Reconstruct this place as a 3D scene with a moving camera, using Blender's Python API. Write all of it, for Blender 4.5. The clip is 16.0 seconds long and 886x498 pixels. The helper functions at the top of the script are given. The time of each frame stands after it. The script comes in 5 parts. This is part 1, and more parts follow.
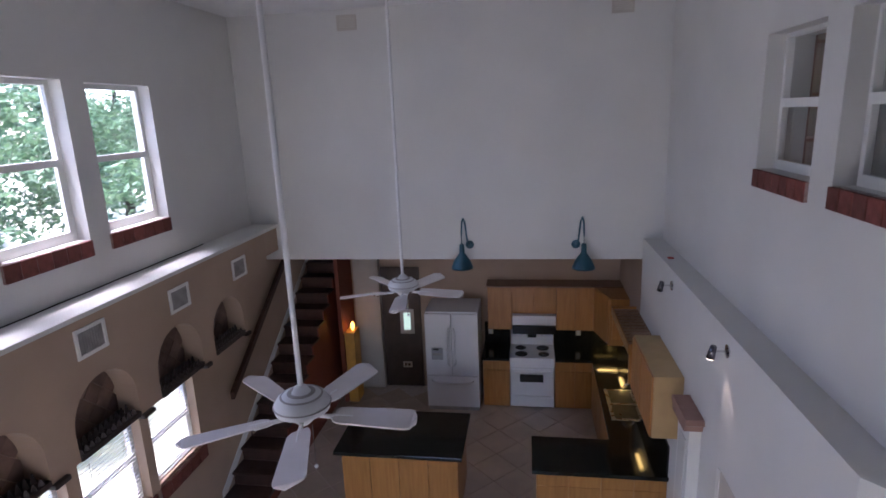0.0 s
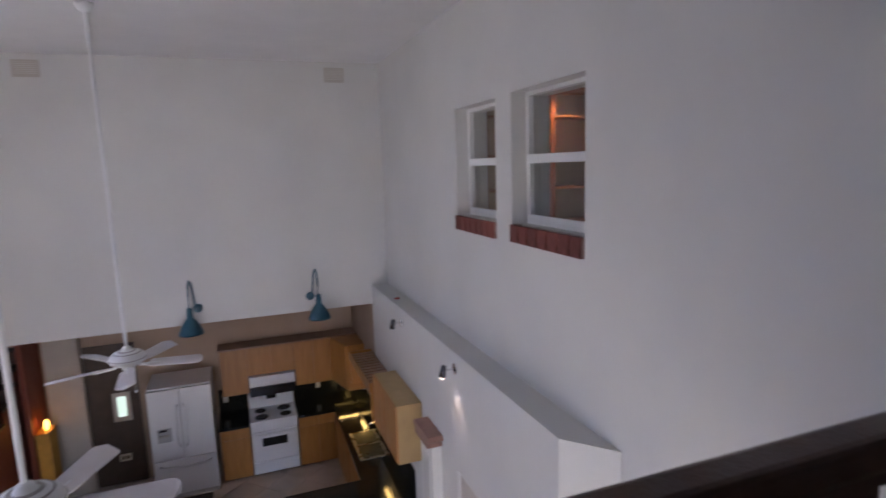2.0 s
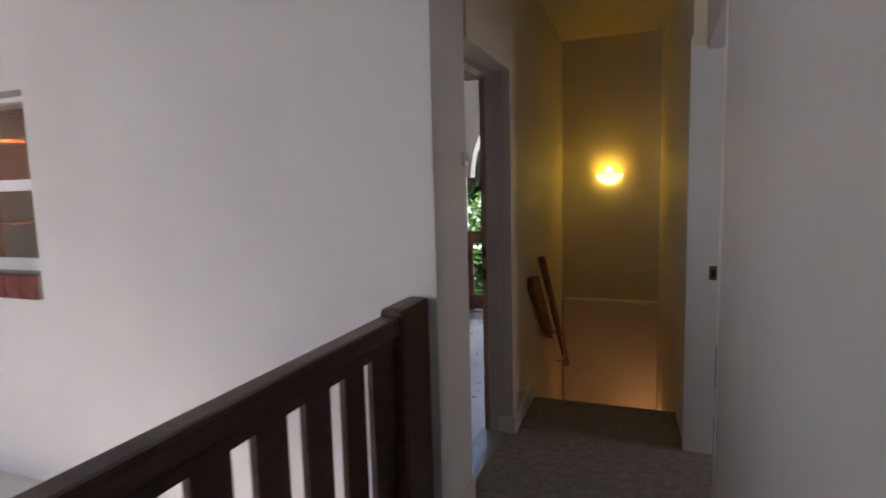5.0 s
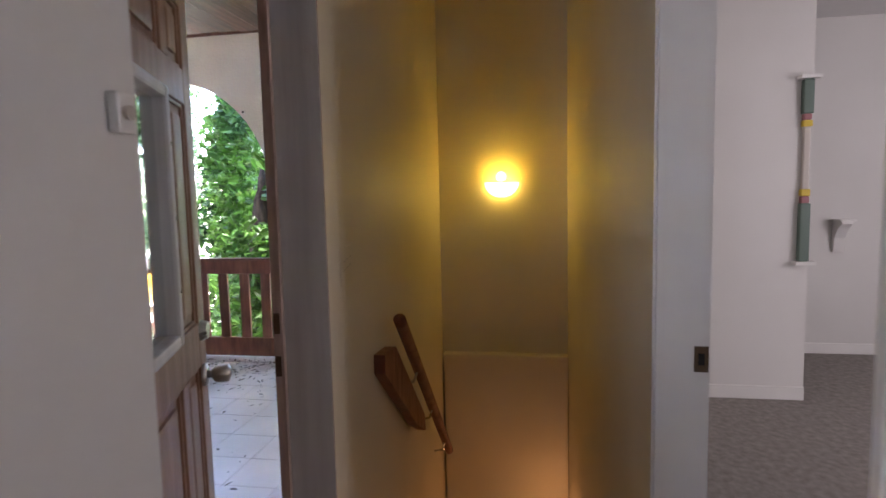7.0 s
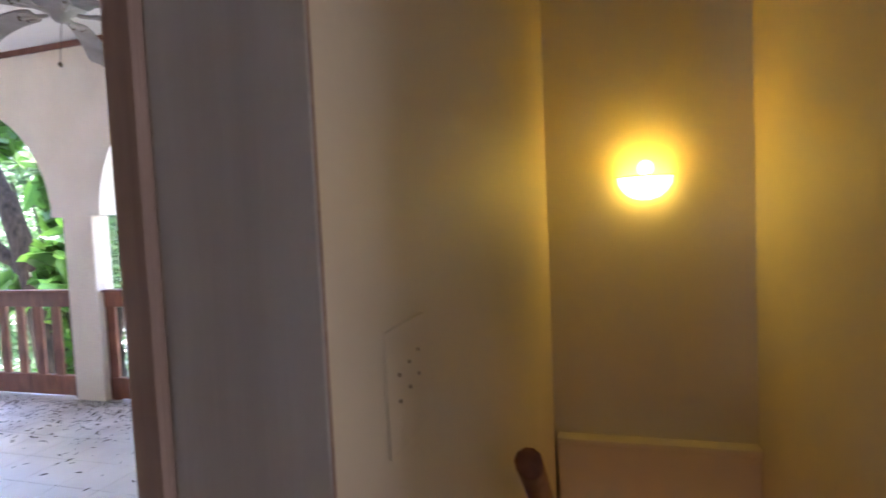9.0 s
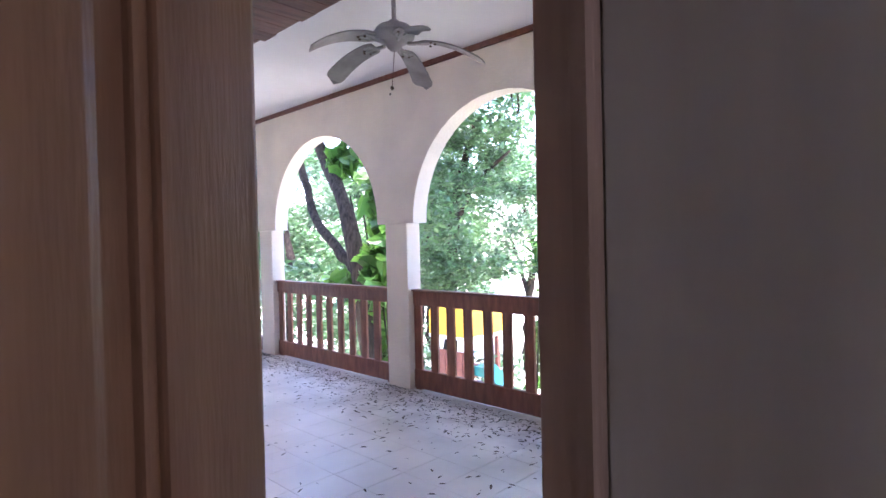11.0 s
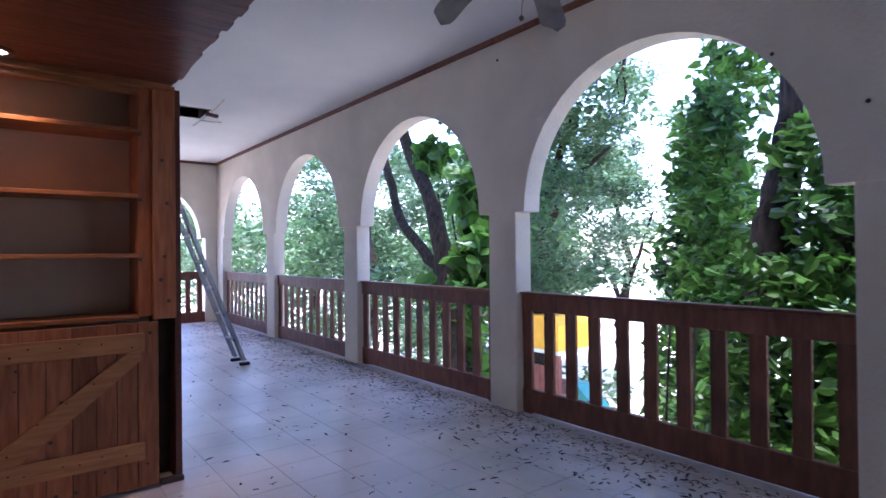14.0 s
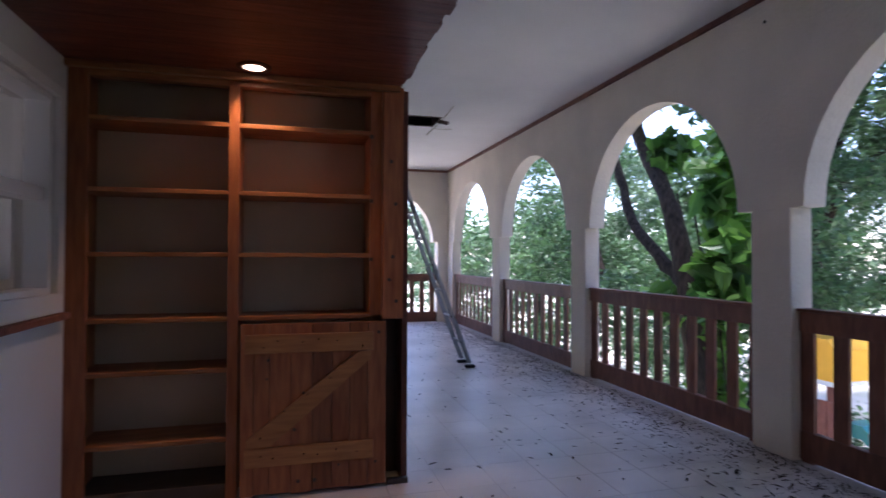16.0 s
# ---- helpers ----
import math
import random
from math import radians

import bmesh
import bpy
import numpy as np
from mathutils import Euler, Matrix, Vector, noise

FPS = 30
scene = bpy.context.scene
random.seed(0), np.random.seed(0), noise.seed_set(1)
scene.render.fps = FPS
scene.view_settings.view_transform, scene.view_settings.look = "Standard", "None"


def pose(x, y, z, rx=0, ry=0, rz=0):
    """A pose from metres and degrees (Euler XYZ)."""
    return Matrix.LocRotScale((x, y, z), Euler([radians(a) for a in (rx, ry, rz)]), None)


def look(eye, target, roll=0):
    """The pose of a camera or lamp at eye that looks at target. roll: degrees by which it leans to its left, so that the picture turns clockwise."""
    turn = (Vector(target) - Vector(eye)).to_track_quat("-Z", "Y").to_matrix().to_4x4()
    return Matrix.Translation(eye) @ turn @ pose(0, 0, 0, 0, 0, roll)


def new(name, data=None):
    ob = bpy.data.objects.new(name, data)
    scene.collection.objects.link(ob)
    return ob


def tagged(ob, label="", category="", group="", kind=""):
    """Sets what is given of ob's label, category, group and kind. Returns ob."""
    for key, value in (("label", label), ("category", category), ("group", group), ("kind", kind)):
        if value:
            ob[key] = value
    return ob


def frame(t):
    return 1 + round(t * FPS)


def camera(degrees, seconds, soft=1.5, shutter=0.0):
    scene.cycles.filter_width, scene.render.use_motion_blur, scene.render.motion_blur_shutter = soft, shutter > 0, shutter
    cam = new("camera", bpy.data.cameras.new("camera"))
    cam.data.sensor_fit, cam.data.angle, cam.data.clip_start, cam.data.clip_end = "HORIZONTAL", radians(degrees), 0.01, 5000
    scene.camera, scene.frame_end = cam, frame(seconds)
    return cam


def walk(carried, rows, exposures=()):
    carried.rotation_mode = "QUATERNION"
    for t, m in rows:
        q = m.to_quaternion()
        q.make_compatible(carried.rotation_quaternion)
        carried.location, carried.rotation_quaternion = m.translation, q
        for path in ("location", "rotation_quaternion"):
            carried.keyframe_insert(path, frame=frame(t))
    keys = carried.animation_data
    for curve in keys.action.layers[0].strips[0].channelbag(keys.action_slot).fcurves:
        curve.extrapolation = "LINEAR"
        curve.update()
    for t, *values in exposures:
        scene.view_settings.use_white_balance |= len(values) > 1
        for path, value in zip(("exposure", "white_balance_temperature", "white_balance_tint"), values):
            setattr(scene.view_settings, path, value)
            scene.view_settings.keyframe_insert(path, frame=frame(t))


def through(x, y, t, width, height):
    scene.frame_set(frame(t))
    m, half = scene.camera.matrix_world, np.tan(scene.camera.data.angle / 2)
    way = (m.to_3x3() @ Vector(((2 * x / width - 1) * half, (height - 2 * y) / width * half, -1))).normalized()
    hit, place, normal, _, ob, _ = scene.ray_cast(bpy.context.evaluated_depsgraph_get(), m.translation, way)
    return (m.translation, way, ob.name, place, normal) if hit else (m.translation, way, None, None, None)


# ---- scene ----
cam = camera(76.8, 16.0, shutter=0.4)
PATH = [
    (0, (-1.662, -0.351, 1.483), (-1.963, 1.569, 1.013), -2.3),
    (0.5, (-1.705, -0.43, 1.492), (-1.882, 1.523, 1.101), -2.3),
    (1, (-1.779, -0.478, 1.489), (-1.708, 1.49, 1.139), -2.2),
    (1.5, (-1.821, -0.524, 1.484), (-1.464, 1.416, 1.152), -2.1),
    (2, (-1.856, -0.603, 1.455), (-1.18, 1.255, 1.156), -1.9),
    (2.5, (-1.895, -0.718, 1.445), (-0.88, 0.982, 1.169), -1.8),
    (3, (-1.939, -0.768, 1.452), (-0.659, 0.747, 1.192), -1.9),
    (3.5, (-2.033, -0.792, 1.465), (-0.522, 0.494, 1.211), -1.9),
    (4, (-2.061, -0.799, 1.45), (-0.386, 0.266, 1.211), -1.7),
    (4.5, (-2.051, -0.8, 1.442), (-0.265, 0.072, 1.213), -1.5),
    (5, (-1.905, -0.834, 1.41), (-0.05, -0.119, 1.187), -1.5),
    (5.2, (-1.787, -0.839, 1.397), (0.09, -0.182, 1.177), -1.5),
    (7.3, (-0.219, -0.642, 1.385), (1.746, -0.317, 1.207), -1.6),
    (7.4, (-0.165, -0.631, 1.391), (1.8, -0.306, 1.213), -1.8),
    (8, (0.227, -0.536, 1.401), (2.193, -0.213, 1.233), -2.0),
    (8.5, (0.556, -0.392, 1.316), (2.521, -0.04, 1.193), -2.2),
    (9, (0.727, -0.282, 1.35), (2.641, 0.287, 1.239), -2.6),
    (9.5, (0.765, -0.188, 1.349), (2.557, 0.697, 1.272), -2.4),
    (9.8, (0.781, -0.136, 1.336), (2.468, 0.938, 1.285), -1.6),
    (10, (0.783, -0.118, 1.336), (2.41, 1.045, 1.289), -1.5),
    (12.3, (0.99, 0.034, 1.234), (2.314, 1.532, 1.236), -0.6),
    (12.5, (1.011, 0.073, 1.209), (2.32, 1.586, 1.216), -0.5),
    (13, (1.067, 0.242, 1.198), (2.349, 1.777, 1.204), -0.5),
    (13.5, (1.14, 0.512, 1.176), (2.407, 2.059, 1.185), -0.5),
    (14, (1.231, 0.744, 1.187), (2.459, 2.323, 1.199), -0.6),
    (14.5, (1.282, 0.954, 1.186), (2.417, 2.601, 1.201), -0.6),
    (15, (1.304, 1.071, 1.182), (2.342, 2.78, 1.203), -0.6),
    (15.5, (1.347, 1.1, 1.182), (2.156, 2.928, 1.211), -0.4),
    (16, (1.373, 1.062, 1.17), (1.895, 2.992, 1.205), 0.2),
]
EXPOSURES = [(0, 2.66, 5650, 30), (2, 2.97, 5950, 30), (3.5, 3.4, 6200, 29), (5.2, 3.8, 6450, 28), (7.3, 4.55, 6300, 30), (8.5, 4.72, 6250, 30), (10, 4.62, 6100, 38), (12.3, 3.72, 5800, 37), (13.5, 3.25, 5550, 38), (15, 2.45, 5350, 37), (16, 2.3, 5800, 36)]
walk(cam, [(t, look(eye, target, roll)) for t, eye, target, roll in PATH], EXPOSURES)

# ---- world, sun, large lights ----
world = bpy.data.worlds.new("sky")
scene.world = world
world.use_nodes = True
wn = world.node_tree
sky = wn.nodes.new("ShaderNodeTexSky")
sky.sky_type = "NISHITA"
sky.sun_disc = False
sky.sun_elevation = radians(78)
sky.sun_rotation = radians(240)
sky.air_density, sky.dust_density, sky.ozone_density = 1.0, 0.6, 1.2
wn.links.new(sky.outputs[0], wn.nodes["Background"].inputs[0])
wn.nodes["Background"].inputs[1].default_value = 0.15


def lamp(name, kind, energy, color, m, size=0.1, size_y=None, spot=60):
    d = bpy.data.lights.new(name, kind)
    d.energy, d.color = energy, color
    if kind == "AREA":
        d.shape, d.size, d.size_y = "RECTANGLE", size, size_y or size
    elif kind == "SUN":
        d.angle = size
    else:
        d.shadow_soft_size = size
    if kind == "SPOT":
        d.spot_size, d.spot_blend = radians(spot), 0.6
    ob = new(name, d)
    ob.matrix_world = m
    return ob


lamp("sun", "SUN", 4.0, (1, 0.96, 0.90), look((-14, -8, 80), (0, 0, 0)), radians(25))
DAY = (0.93, 0.97, 1.0)
# sky light in the great room's window openings; the 1.1 pair are added, unseen
for wy, power in ((4.6, 0.1), (3.5, 0.1), (2.35, 1.1), (1.21, 1.1)):
    lamp("window_light", "AREA", power, DAY, look((-5.50, wy, 1.19), (0, wy, 0.4)), 0.8, 1.3)
for wy in (2.68, 3.57, 4.45):
    lamp("window_light", "AREA", 0.12, (1, 0.98, 0.9), look((-5.38, wy, -1.6), (0, wy, -2.0)), 0.7, 0.88)
WARM = (1.0, 0.68, 0.04)

# ---- materials ----


def material(name, color, rough=0.6, vary=0.12, scale=6.0, bump=0.1, bscale=60.0, metal=0.0, stretch=(1, 1, 1), color2=None, island=0.0, spec=0.5, per_object=0.0, world_space=False):
    m = bpy.data.materials.new(name)
    m.use_nodes = True
    nt = m.node_tree
    n, l = nt.nodes, nt.links
    b = n["Principled BSDF"]
    tc = n.new("ShaderNodeTexCoord")
    mp = n.new("ShaderNodeMapping")
    mp.inputs["Scale"].default_value = stretch
    l.new(n.new("ShaderNodeNewGeometry").outputs["Position"] if world_space else tc.outputs["Object"], mp.inputs[0])
    no = n.new("ShaderNodeTexNoise")
    no.inputs["Scale"].default_value, no.inputs["Detail"].default_value = scale, 6
    l.new(mp.outputs[0], no.inputs[0])
    ramp = n.new("ShaderNodeMapRange")
    ramp.inputs[1].default_value, ramp.inputs[2].default_value = 0.3, 0.7
    l.new(no.outputs[0], ramp.inputs[0])
    mix = n.new("ShaderNodeMix")
    mix.data_type = "RGBA"
    c2 = color2 or tuple(c * (1 - vary) for c in color)
    c1 = color if color2 else tuple(min(1, c * (1 + vary * 0.6)) for c in color)
    mix.inputs[6].default_value, mix.inputs[7].default_value = (*c1, 1), (*c2, 1)
    l.new(ramp.outputs[0], mix.inputs[0])
    out = mix.outputs[2]
    amount = island or per_object
    if amount:
        if island:
            src = n.new("ShaderNodeNewGeometry").outputs["Random Per Island"]
        else:
            src = n.new("ShaderNodeObjectInfo").outputs["Random"]
        hsv = n.new("ShaderNodeHueSaturation")
        mr = n.new("ShaderNodeMapRange")
        mr.inputs[3].default_value, mr.inputs[4].default_value = 1 - amount, 1 + amount
        l.new(src, mr.inputs[0])
        l.new(mr.outputs[0], hsv.inputs["Value"])
        l.new(out, hsv.inputs["Color"])
        out = hsv.outputs[0]
    l.new(out, b.inputs["Base Color"])
    rr = n.new("ShaderNodeMapRange")
    rr.inputs[3].default_value, rr.inputs[4].default_value = max(0.03, rough - 0.08), min(1, rough + 0.08)
    l.new(no.outputs[0], rr.inputs[0])
    l.new(rr.outputs[0], b.inputs["Roughness"])
    b.inputs["Metallic"].default_value = metal
    b.inputs["Specular IOR Level"].default_value = spec
    if bump:
        n2 = n.new("ShaderNodeTexNoise")
        n2.inputs["Scale"].default_value, n2.inputs["Detail"].default_value = bscale, 4
        l.new(mp.outputs[0], n2.inputs[0])
        bp = n.new("ShaderNodeBump")
        bp.inputs["Strength"].default_value, bp.inputs["Distance"].default_value = bump, 0.01
        l.new(n2.outputs[0], bp.inputs["Height"])
        l.new(bp.outputs[0], b.inputs["Normal"])
    return m


def glass_material(name, tint=(1, 1, 1)):
    m = bpy.data.materials.new(name)
    m.use_nodes = True
    b = m.node_tree.nodes["Principled BSDF"]
    b.inputs["Base Color"].default_value = (*tint, 1)
    b.inputs["Roughness"].default_value = 0.0
    b.inputs["IOR"].default_value = 1.45
    b.inputs["Transmission Weight"].default_value = 1.0
    return m


def glow(name, color, strength):
    m = bpy.data.materials.new(name)
    m.use_nodes = True
    b = m.node_tree.nodes["Principled BSDF"]
    b.inputs["Base Color"].default_value = (*color, 1)
    b.inputs["Emission Color"].default_value, b.inputs["Emission Strength"].default_value = (*color, 1), strength
    return m


def leaf_material(name, c1, c2, through=0.35, rough=0.45):
    m = material(name, c1, rough, color2=c2, scale=1.5, bump=0, island=0.45)
    n, l = m.node_tree.nodes, m.node_tree.links
    b = n["Principled BSDF"]
    src = b.inputs["Base Color"].links[0].from_socket
    tl, mx = n.new("ShaderNodeBsdfTranslucent"), n.new("ShaderNodeMixShader")
    l.new(src, tl.inputs[0])
    mx.inputs[0].default_value = through
    l.new(b.outputs[0], mx.inputs[1]), l.new(tl.outputs[0], mx.inputs[2])
    l.new(mx.outputs[0], n["Material Output"].inputs[0])
    return m


M_WALL = material("white_wall_paint", (0.64, 0.63, 0.60), 0.6, 0.05, 1.2, 0.05, 90)
M_TAN = material("tan_wall_paint", (0.40, 0.29, 0.21), 0.6, 0.08, 1.5, 0.05, 90)
M_CREAM = material("cream_wall_paint", (0.66, 0.60, 0.47), 0.6, 0.06, 1.5, 0.06, 90)
M_TRIM = material("white_trim_paint", (0.72, 0.71, 0.68), 0.35, 0.05, 3, 0.02, 40)
M_CEIL = material("ceiling_paint", (0.74, 0.73, 0.72), 0.7, 0.04, 2, 0.08, 120)
M_STUCCO = material("stucco", (0.79, 0.705, 0.595), 0.85, 0.09, 2.2, 0.55, 38)
M_CARPET = material("grey_carpet", (0.30, 0.27, 0.25), 0.95, 0.25, 25, 0.9, 260)
M_DARKWOOD = material("dark_stained_wood", (0.060, 0.026, 0.017), 0.38, 0.4, 8, 0.12, 60, stretch=(1, 1, 5))
M_RAILWOOD = material("weathered_rail_wood", (0.26, 0.098, 0.054), 0.5, 0.45, 9, 0.25, 70, stretch=(3, 3, 0.6), color2=(0.14, 0.048, 0.028), per_object=0.18)
M_PINE = material("pine_boards", (0.44, 0.155, 0.050), 0.5, 0.3, 7, 0.15, 50, stretch=(6, 6, 0.7), color2=(0.25, 0.072, 0.024), per_object=0.28)
M_BATTEN = material("pale_pine_battens", (0.54, 0.24, 0.075), 0.5, 0.3, 7, 0.15, 50, stretch=(0.7, 6, 6), color2=(0.36, 0.14, 0.042), per_object=0.1)
M_PINE_X = material("pine_shelf_boards", (0.42, 0.17, 0.055), 0.5, 0.3, 7, 0.15, 50, stretch=(0.7, 6, 6), color2=(0.22, 0.08, 0.028), per_object=0.15)
M_CEDAR = material("cedar_ceiling_boards", (0.20, 0.055, 0.028), 0.42, 0.35, 6, 0.12, 50, stretch=(0.8, 7, 7), color2=(0.10, 0.026, 0.014), per_object=0.16)
M_DOORWOOD = material("door_wood", (0.34, 0.195, 0.118), 0.38, 0.25, 5, 0.12, 50, stretch=(7, 7, 0.6), color2=(0.22, 0.118, 0.070))
M_DOORFRAME = material("door_frame_wood", (0.45, 0.33, 0.27), 0.5, 0.25, 6, 0.12, 60, stretch=(6, 6, 0.6))
M_MAPLE = material("maple_cabinet", (0.46, 0.215, 0.055), 0.35, 0.2, 5, 0.05, 50, stretch=(6, 6, 0.5), color2=(0.36, 0.155, 0.036), per_object=0.1)
M_MAPLE_END = material("pale_cabinet_side", (0.48, 0.33, 0.15), 0.45, 0.12, 4, 0.04, 40)
M_GRANITE = material("black_granite", (0.020, 0.022, 0.018), 0.10, 0.6, 45, 0.0, color2=(0.004, 0.004, 0.004))
M_APPL = material("white_enamel", (0.70, 0.70, 0.72), 0.22, 0.03, 2, 0)
M_BLACK = material("black_enamel", (0.012, 0.012, 0.013), 0.2, 0.2, 5, 0)
M_STEEL = material("brushed_steel", (0.55, 0.53, 0.48), 0.28, 0.1, 12, 0.02, 200, metal=1.0)
M_CHROME = material("chrome", (0.7, 0.7, 0.7), 0.12, 0.05, 5, 0, metal=1.0)
M_GUNMETAL = material("dark_chrome", (0.16, 0.16, 0.18), 0.22, 0.1, 8, 0, metal=1.0)
M_BRONZE = material("bronze_plate", (0.12, 0.085, 0.055), 0.4, 0.2, 9, 0, metal=0.8)
M_TEAL = material("teal_enamel", (0.018, 0.085, 0.125), 0.35, 0.15, 6, 0)
M_FANWHITE = material("white_fan_plastic", (0.68, 0.68, 0.68), 0.35, 0.06, 4, 0)
M_FANBLADE = material("white_fan_blade", (0.60, 0.56, 0.55), 0.45, 0.08, 6, 0.03, 40)
M_FANGREY = material("dusty_grey_blade", (0.27, 0.25, 0.24), 0.6, 0.25, 9, 0.1, 60)
M_FANGREYM = material("dusty_fan_motor", (0.33, 0.31, 0.30), 0.5, 0.2, 9, 0.05, 60)
M_BRICK = material("red_brick", (0.17, 0.045, 0.032), 0.75, 0.3, 14, 0.5, 90, per_object=0.2)
M_MORTAR = material("mortar", (0.30, 0.20, 0.17), 0.9, 0.2, 20, 0.4, 120)
M_KTILE = material("beige_floor_tile", (0.50, 0.40, 0.32), 0.35, 0.14, 3, 0.05, 30, per_object=0.06, world_space=True)
M_VTILE = material("white_veranda_tile", (0.78, 0.71, 0.67), 0.34, 0.20, 1.3, 0.05, 25, per_object=0.012, world_space=True)
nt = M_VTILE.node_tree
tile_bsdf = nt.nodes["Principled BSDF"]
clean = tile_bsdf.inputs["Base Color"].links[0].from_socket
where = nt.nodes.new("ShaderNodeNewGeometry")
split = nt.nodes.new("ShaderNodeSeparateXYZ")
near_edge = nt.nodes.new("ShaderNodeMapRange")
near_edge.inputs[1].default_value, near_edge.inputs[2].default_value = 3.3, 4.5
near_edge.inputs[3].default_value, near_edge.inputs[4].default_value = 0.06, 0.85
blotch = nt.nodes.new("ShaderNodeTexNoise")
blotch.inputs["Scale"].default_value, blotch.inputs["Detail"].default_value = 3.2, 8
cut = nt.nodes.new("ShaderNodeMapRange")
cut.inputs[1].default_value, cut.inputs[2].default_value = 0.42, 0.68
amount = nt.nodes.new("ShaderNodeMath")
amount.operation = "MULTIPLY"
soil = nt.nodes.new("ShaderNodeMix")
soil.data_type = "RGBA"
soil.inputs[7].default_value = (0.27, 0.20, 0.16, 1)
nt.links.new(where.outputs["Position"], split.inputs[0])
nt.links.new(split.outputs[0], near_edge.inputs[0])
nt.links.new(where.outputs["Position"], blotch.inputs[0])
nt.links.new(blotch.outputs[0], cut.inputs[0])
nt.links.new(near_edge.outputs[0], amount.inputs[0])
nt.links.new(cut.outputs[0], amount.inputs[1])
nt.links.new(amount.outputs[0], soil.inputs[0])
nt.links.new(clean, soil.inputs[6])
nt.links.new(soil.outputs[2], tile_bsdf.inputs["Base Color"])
M_GROUT = material("grout", (0.60, 0.55, 0.52), 0.9, 0.15, 15, 0.2, 120)
M_REDWALL = material("rust_red_paint", (0.20, 0.045, 0.022), 0.55, 0.12, 2, 0.05, 60)
M_STAIRTREAD = material("dark_stair_tread", (0.055, 0.026, 0.018), 0.4, 0.3, 8, 0.1, 60)
M_DARKDOOR = material("dark_brown_door", (0.075, 0.05, 0.035), 0.5, 0.2, 6, 0.08, 50)
M_NICHETILE = material("brown_niche_tile", (0.17, 0.105, 0.08), 0.6, 0.35, 7, 0.2, 50, island=0.2)
M_DARKTILE = material("dark_roof_tile", (0.035, 0.022, 0.018), 0.5, 0.3, 10, 0.2, 60)
M_ALU = material("aluminium", (0.42, 0.43, 0.45), 0.42, 0.15, 12, 0.05, 90, metal=0.7)
M_RUBBER = material("black_rubber", (0.02, 0.02, 0.02), 0.7, 0.2, 10, 0.1, 90)
M_BACKPANEL = material("grey_back_panel", (0.56, 0.43, 0.29), 0.75, 0.12, 2, 0.05, 60)
M_GLASS = glass_material("window_glass")
M_SMOKED = glass_material("screened_glass", (0.8, 0.78, 0.75))
M_LITTER = material("dead_leaf", (0.075, 0.045, 0.030), 0.9, 0.4, 30, 0, island=0.5)
M_DEBRIS = material("dark_debris", (0.05, 0.038, 0.030), 0.95, 0.4, 30, 0.3, 90)
M_LINING = material("scuffed_white_paint", (0.62, 0.60, 0.57), 0.5, 0.3, 5, 0.1, 40, stretch=(3, 3, 0.25), color2=(0.46, 0.44, 0.42))
M_HATCH = material("dark_attic_boards", (0.06, 0.026, 0.018), 0.8, 0.4, 8, 0.3, 60)
M_BARK = material("grey_bark", (0.050, 0.040, 0.030), 0.95, 0.4, 14, 1.0, 34, stretch=(1.6, 1.6, 0.35), color2=(0.012, 0.010, 0.009), spec=0.1)
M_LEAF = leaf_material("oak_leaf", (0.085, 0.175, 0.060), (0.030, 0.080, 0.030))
# paler oak leaf with the haze of distance put into its colour
M_LEAF2 = leaf_material("haze_tinted_leaf", (0.14, 0.23, 0.11), (0.050, 0.11, 0.052))
M_POTHOS = leaf_material("climber_leaf", (0.11, 0.255, 0.032), (0.030, 0.095, 0.022), 0.52, 0.38)
M_LAWN = material("lawn_and_sand", (0.58, 0.54, 0.47), 0.95, 0.3, 0.35, 0.6, 30, color2=(0.30, 0.31, 0.19))
M_YELLOW = material("yellow_canvas", (0.85, 0.42, 0.02), 0.7, 0.08, 4, 0.05, 60)
M_PLAYRED = material("red_cedar_planks", (0.22, 0.07, 0.045), 0.7, 0.2, 6, 0.1, 60)
M_SLIDE = material("green_plastic", (0.01, 0.20, 0.17), 0.35, 0.08, 3, 0)
M_FENCE = material("pale_fence", (0.78, 0.77, 0.75), 0.85, 0.12, 3, 0.1, 30)
M_GREEN = material("sage_green_paint", (0.10, 0.15, 0.12), 0.5, 0.08, 5, 0.02)
M_PINK = material("dusty_rose_paint", (0.32, 0.13, 0.14), 0.5, 0.08, 5, 0)
M_YPAINT = material("yellow_paint", (0.62, 0.45, 0.04), 0.5, 0.06, 5, 0)
M_STONE = material("beige_painted_wood", (0.52, 0.48, 0.42), 0.55, 0.06, 5, 0)
M_OUTLET = material("ivory_plastic", (0.62, 0.56, 0.42), 0.4, 0.04, 5, 0)
M_BLIND = material("white_blind", (0.66, 0.64, 0.60), 0.5, 0.05, 5, 0)
M_SCONCE = glow("lit_sconce_glass", (1.0, 0.72, 0.10), 0.55)
M_BULB = glow("lit_bulb", (1.0, 0.82, 0.55), 1.5)
M_STRIP = glow("lit_strip", (1.0, 0.66, 0.16), 3.0)

# ---- mesh helpers ----


def part(name, bm, mat, parent=None, label="", smooth=False, kind=""):
    me = bpy.data.meshes.new(name)
    bmesh.ops.recalc_face_normals(bm, faces=bm.faces)
    bm.to_mesh(me)
    bm.free()
    me.materials.append(mat)
    if smooth:
        for p in me.polygons:
            p.use_smooth = True
    ob = new(name, me)
    if parent:
        ob.parent = parent
    return tagged(ob, label, kind=kind)


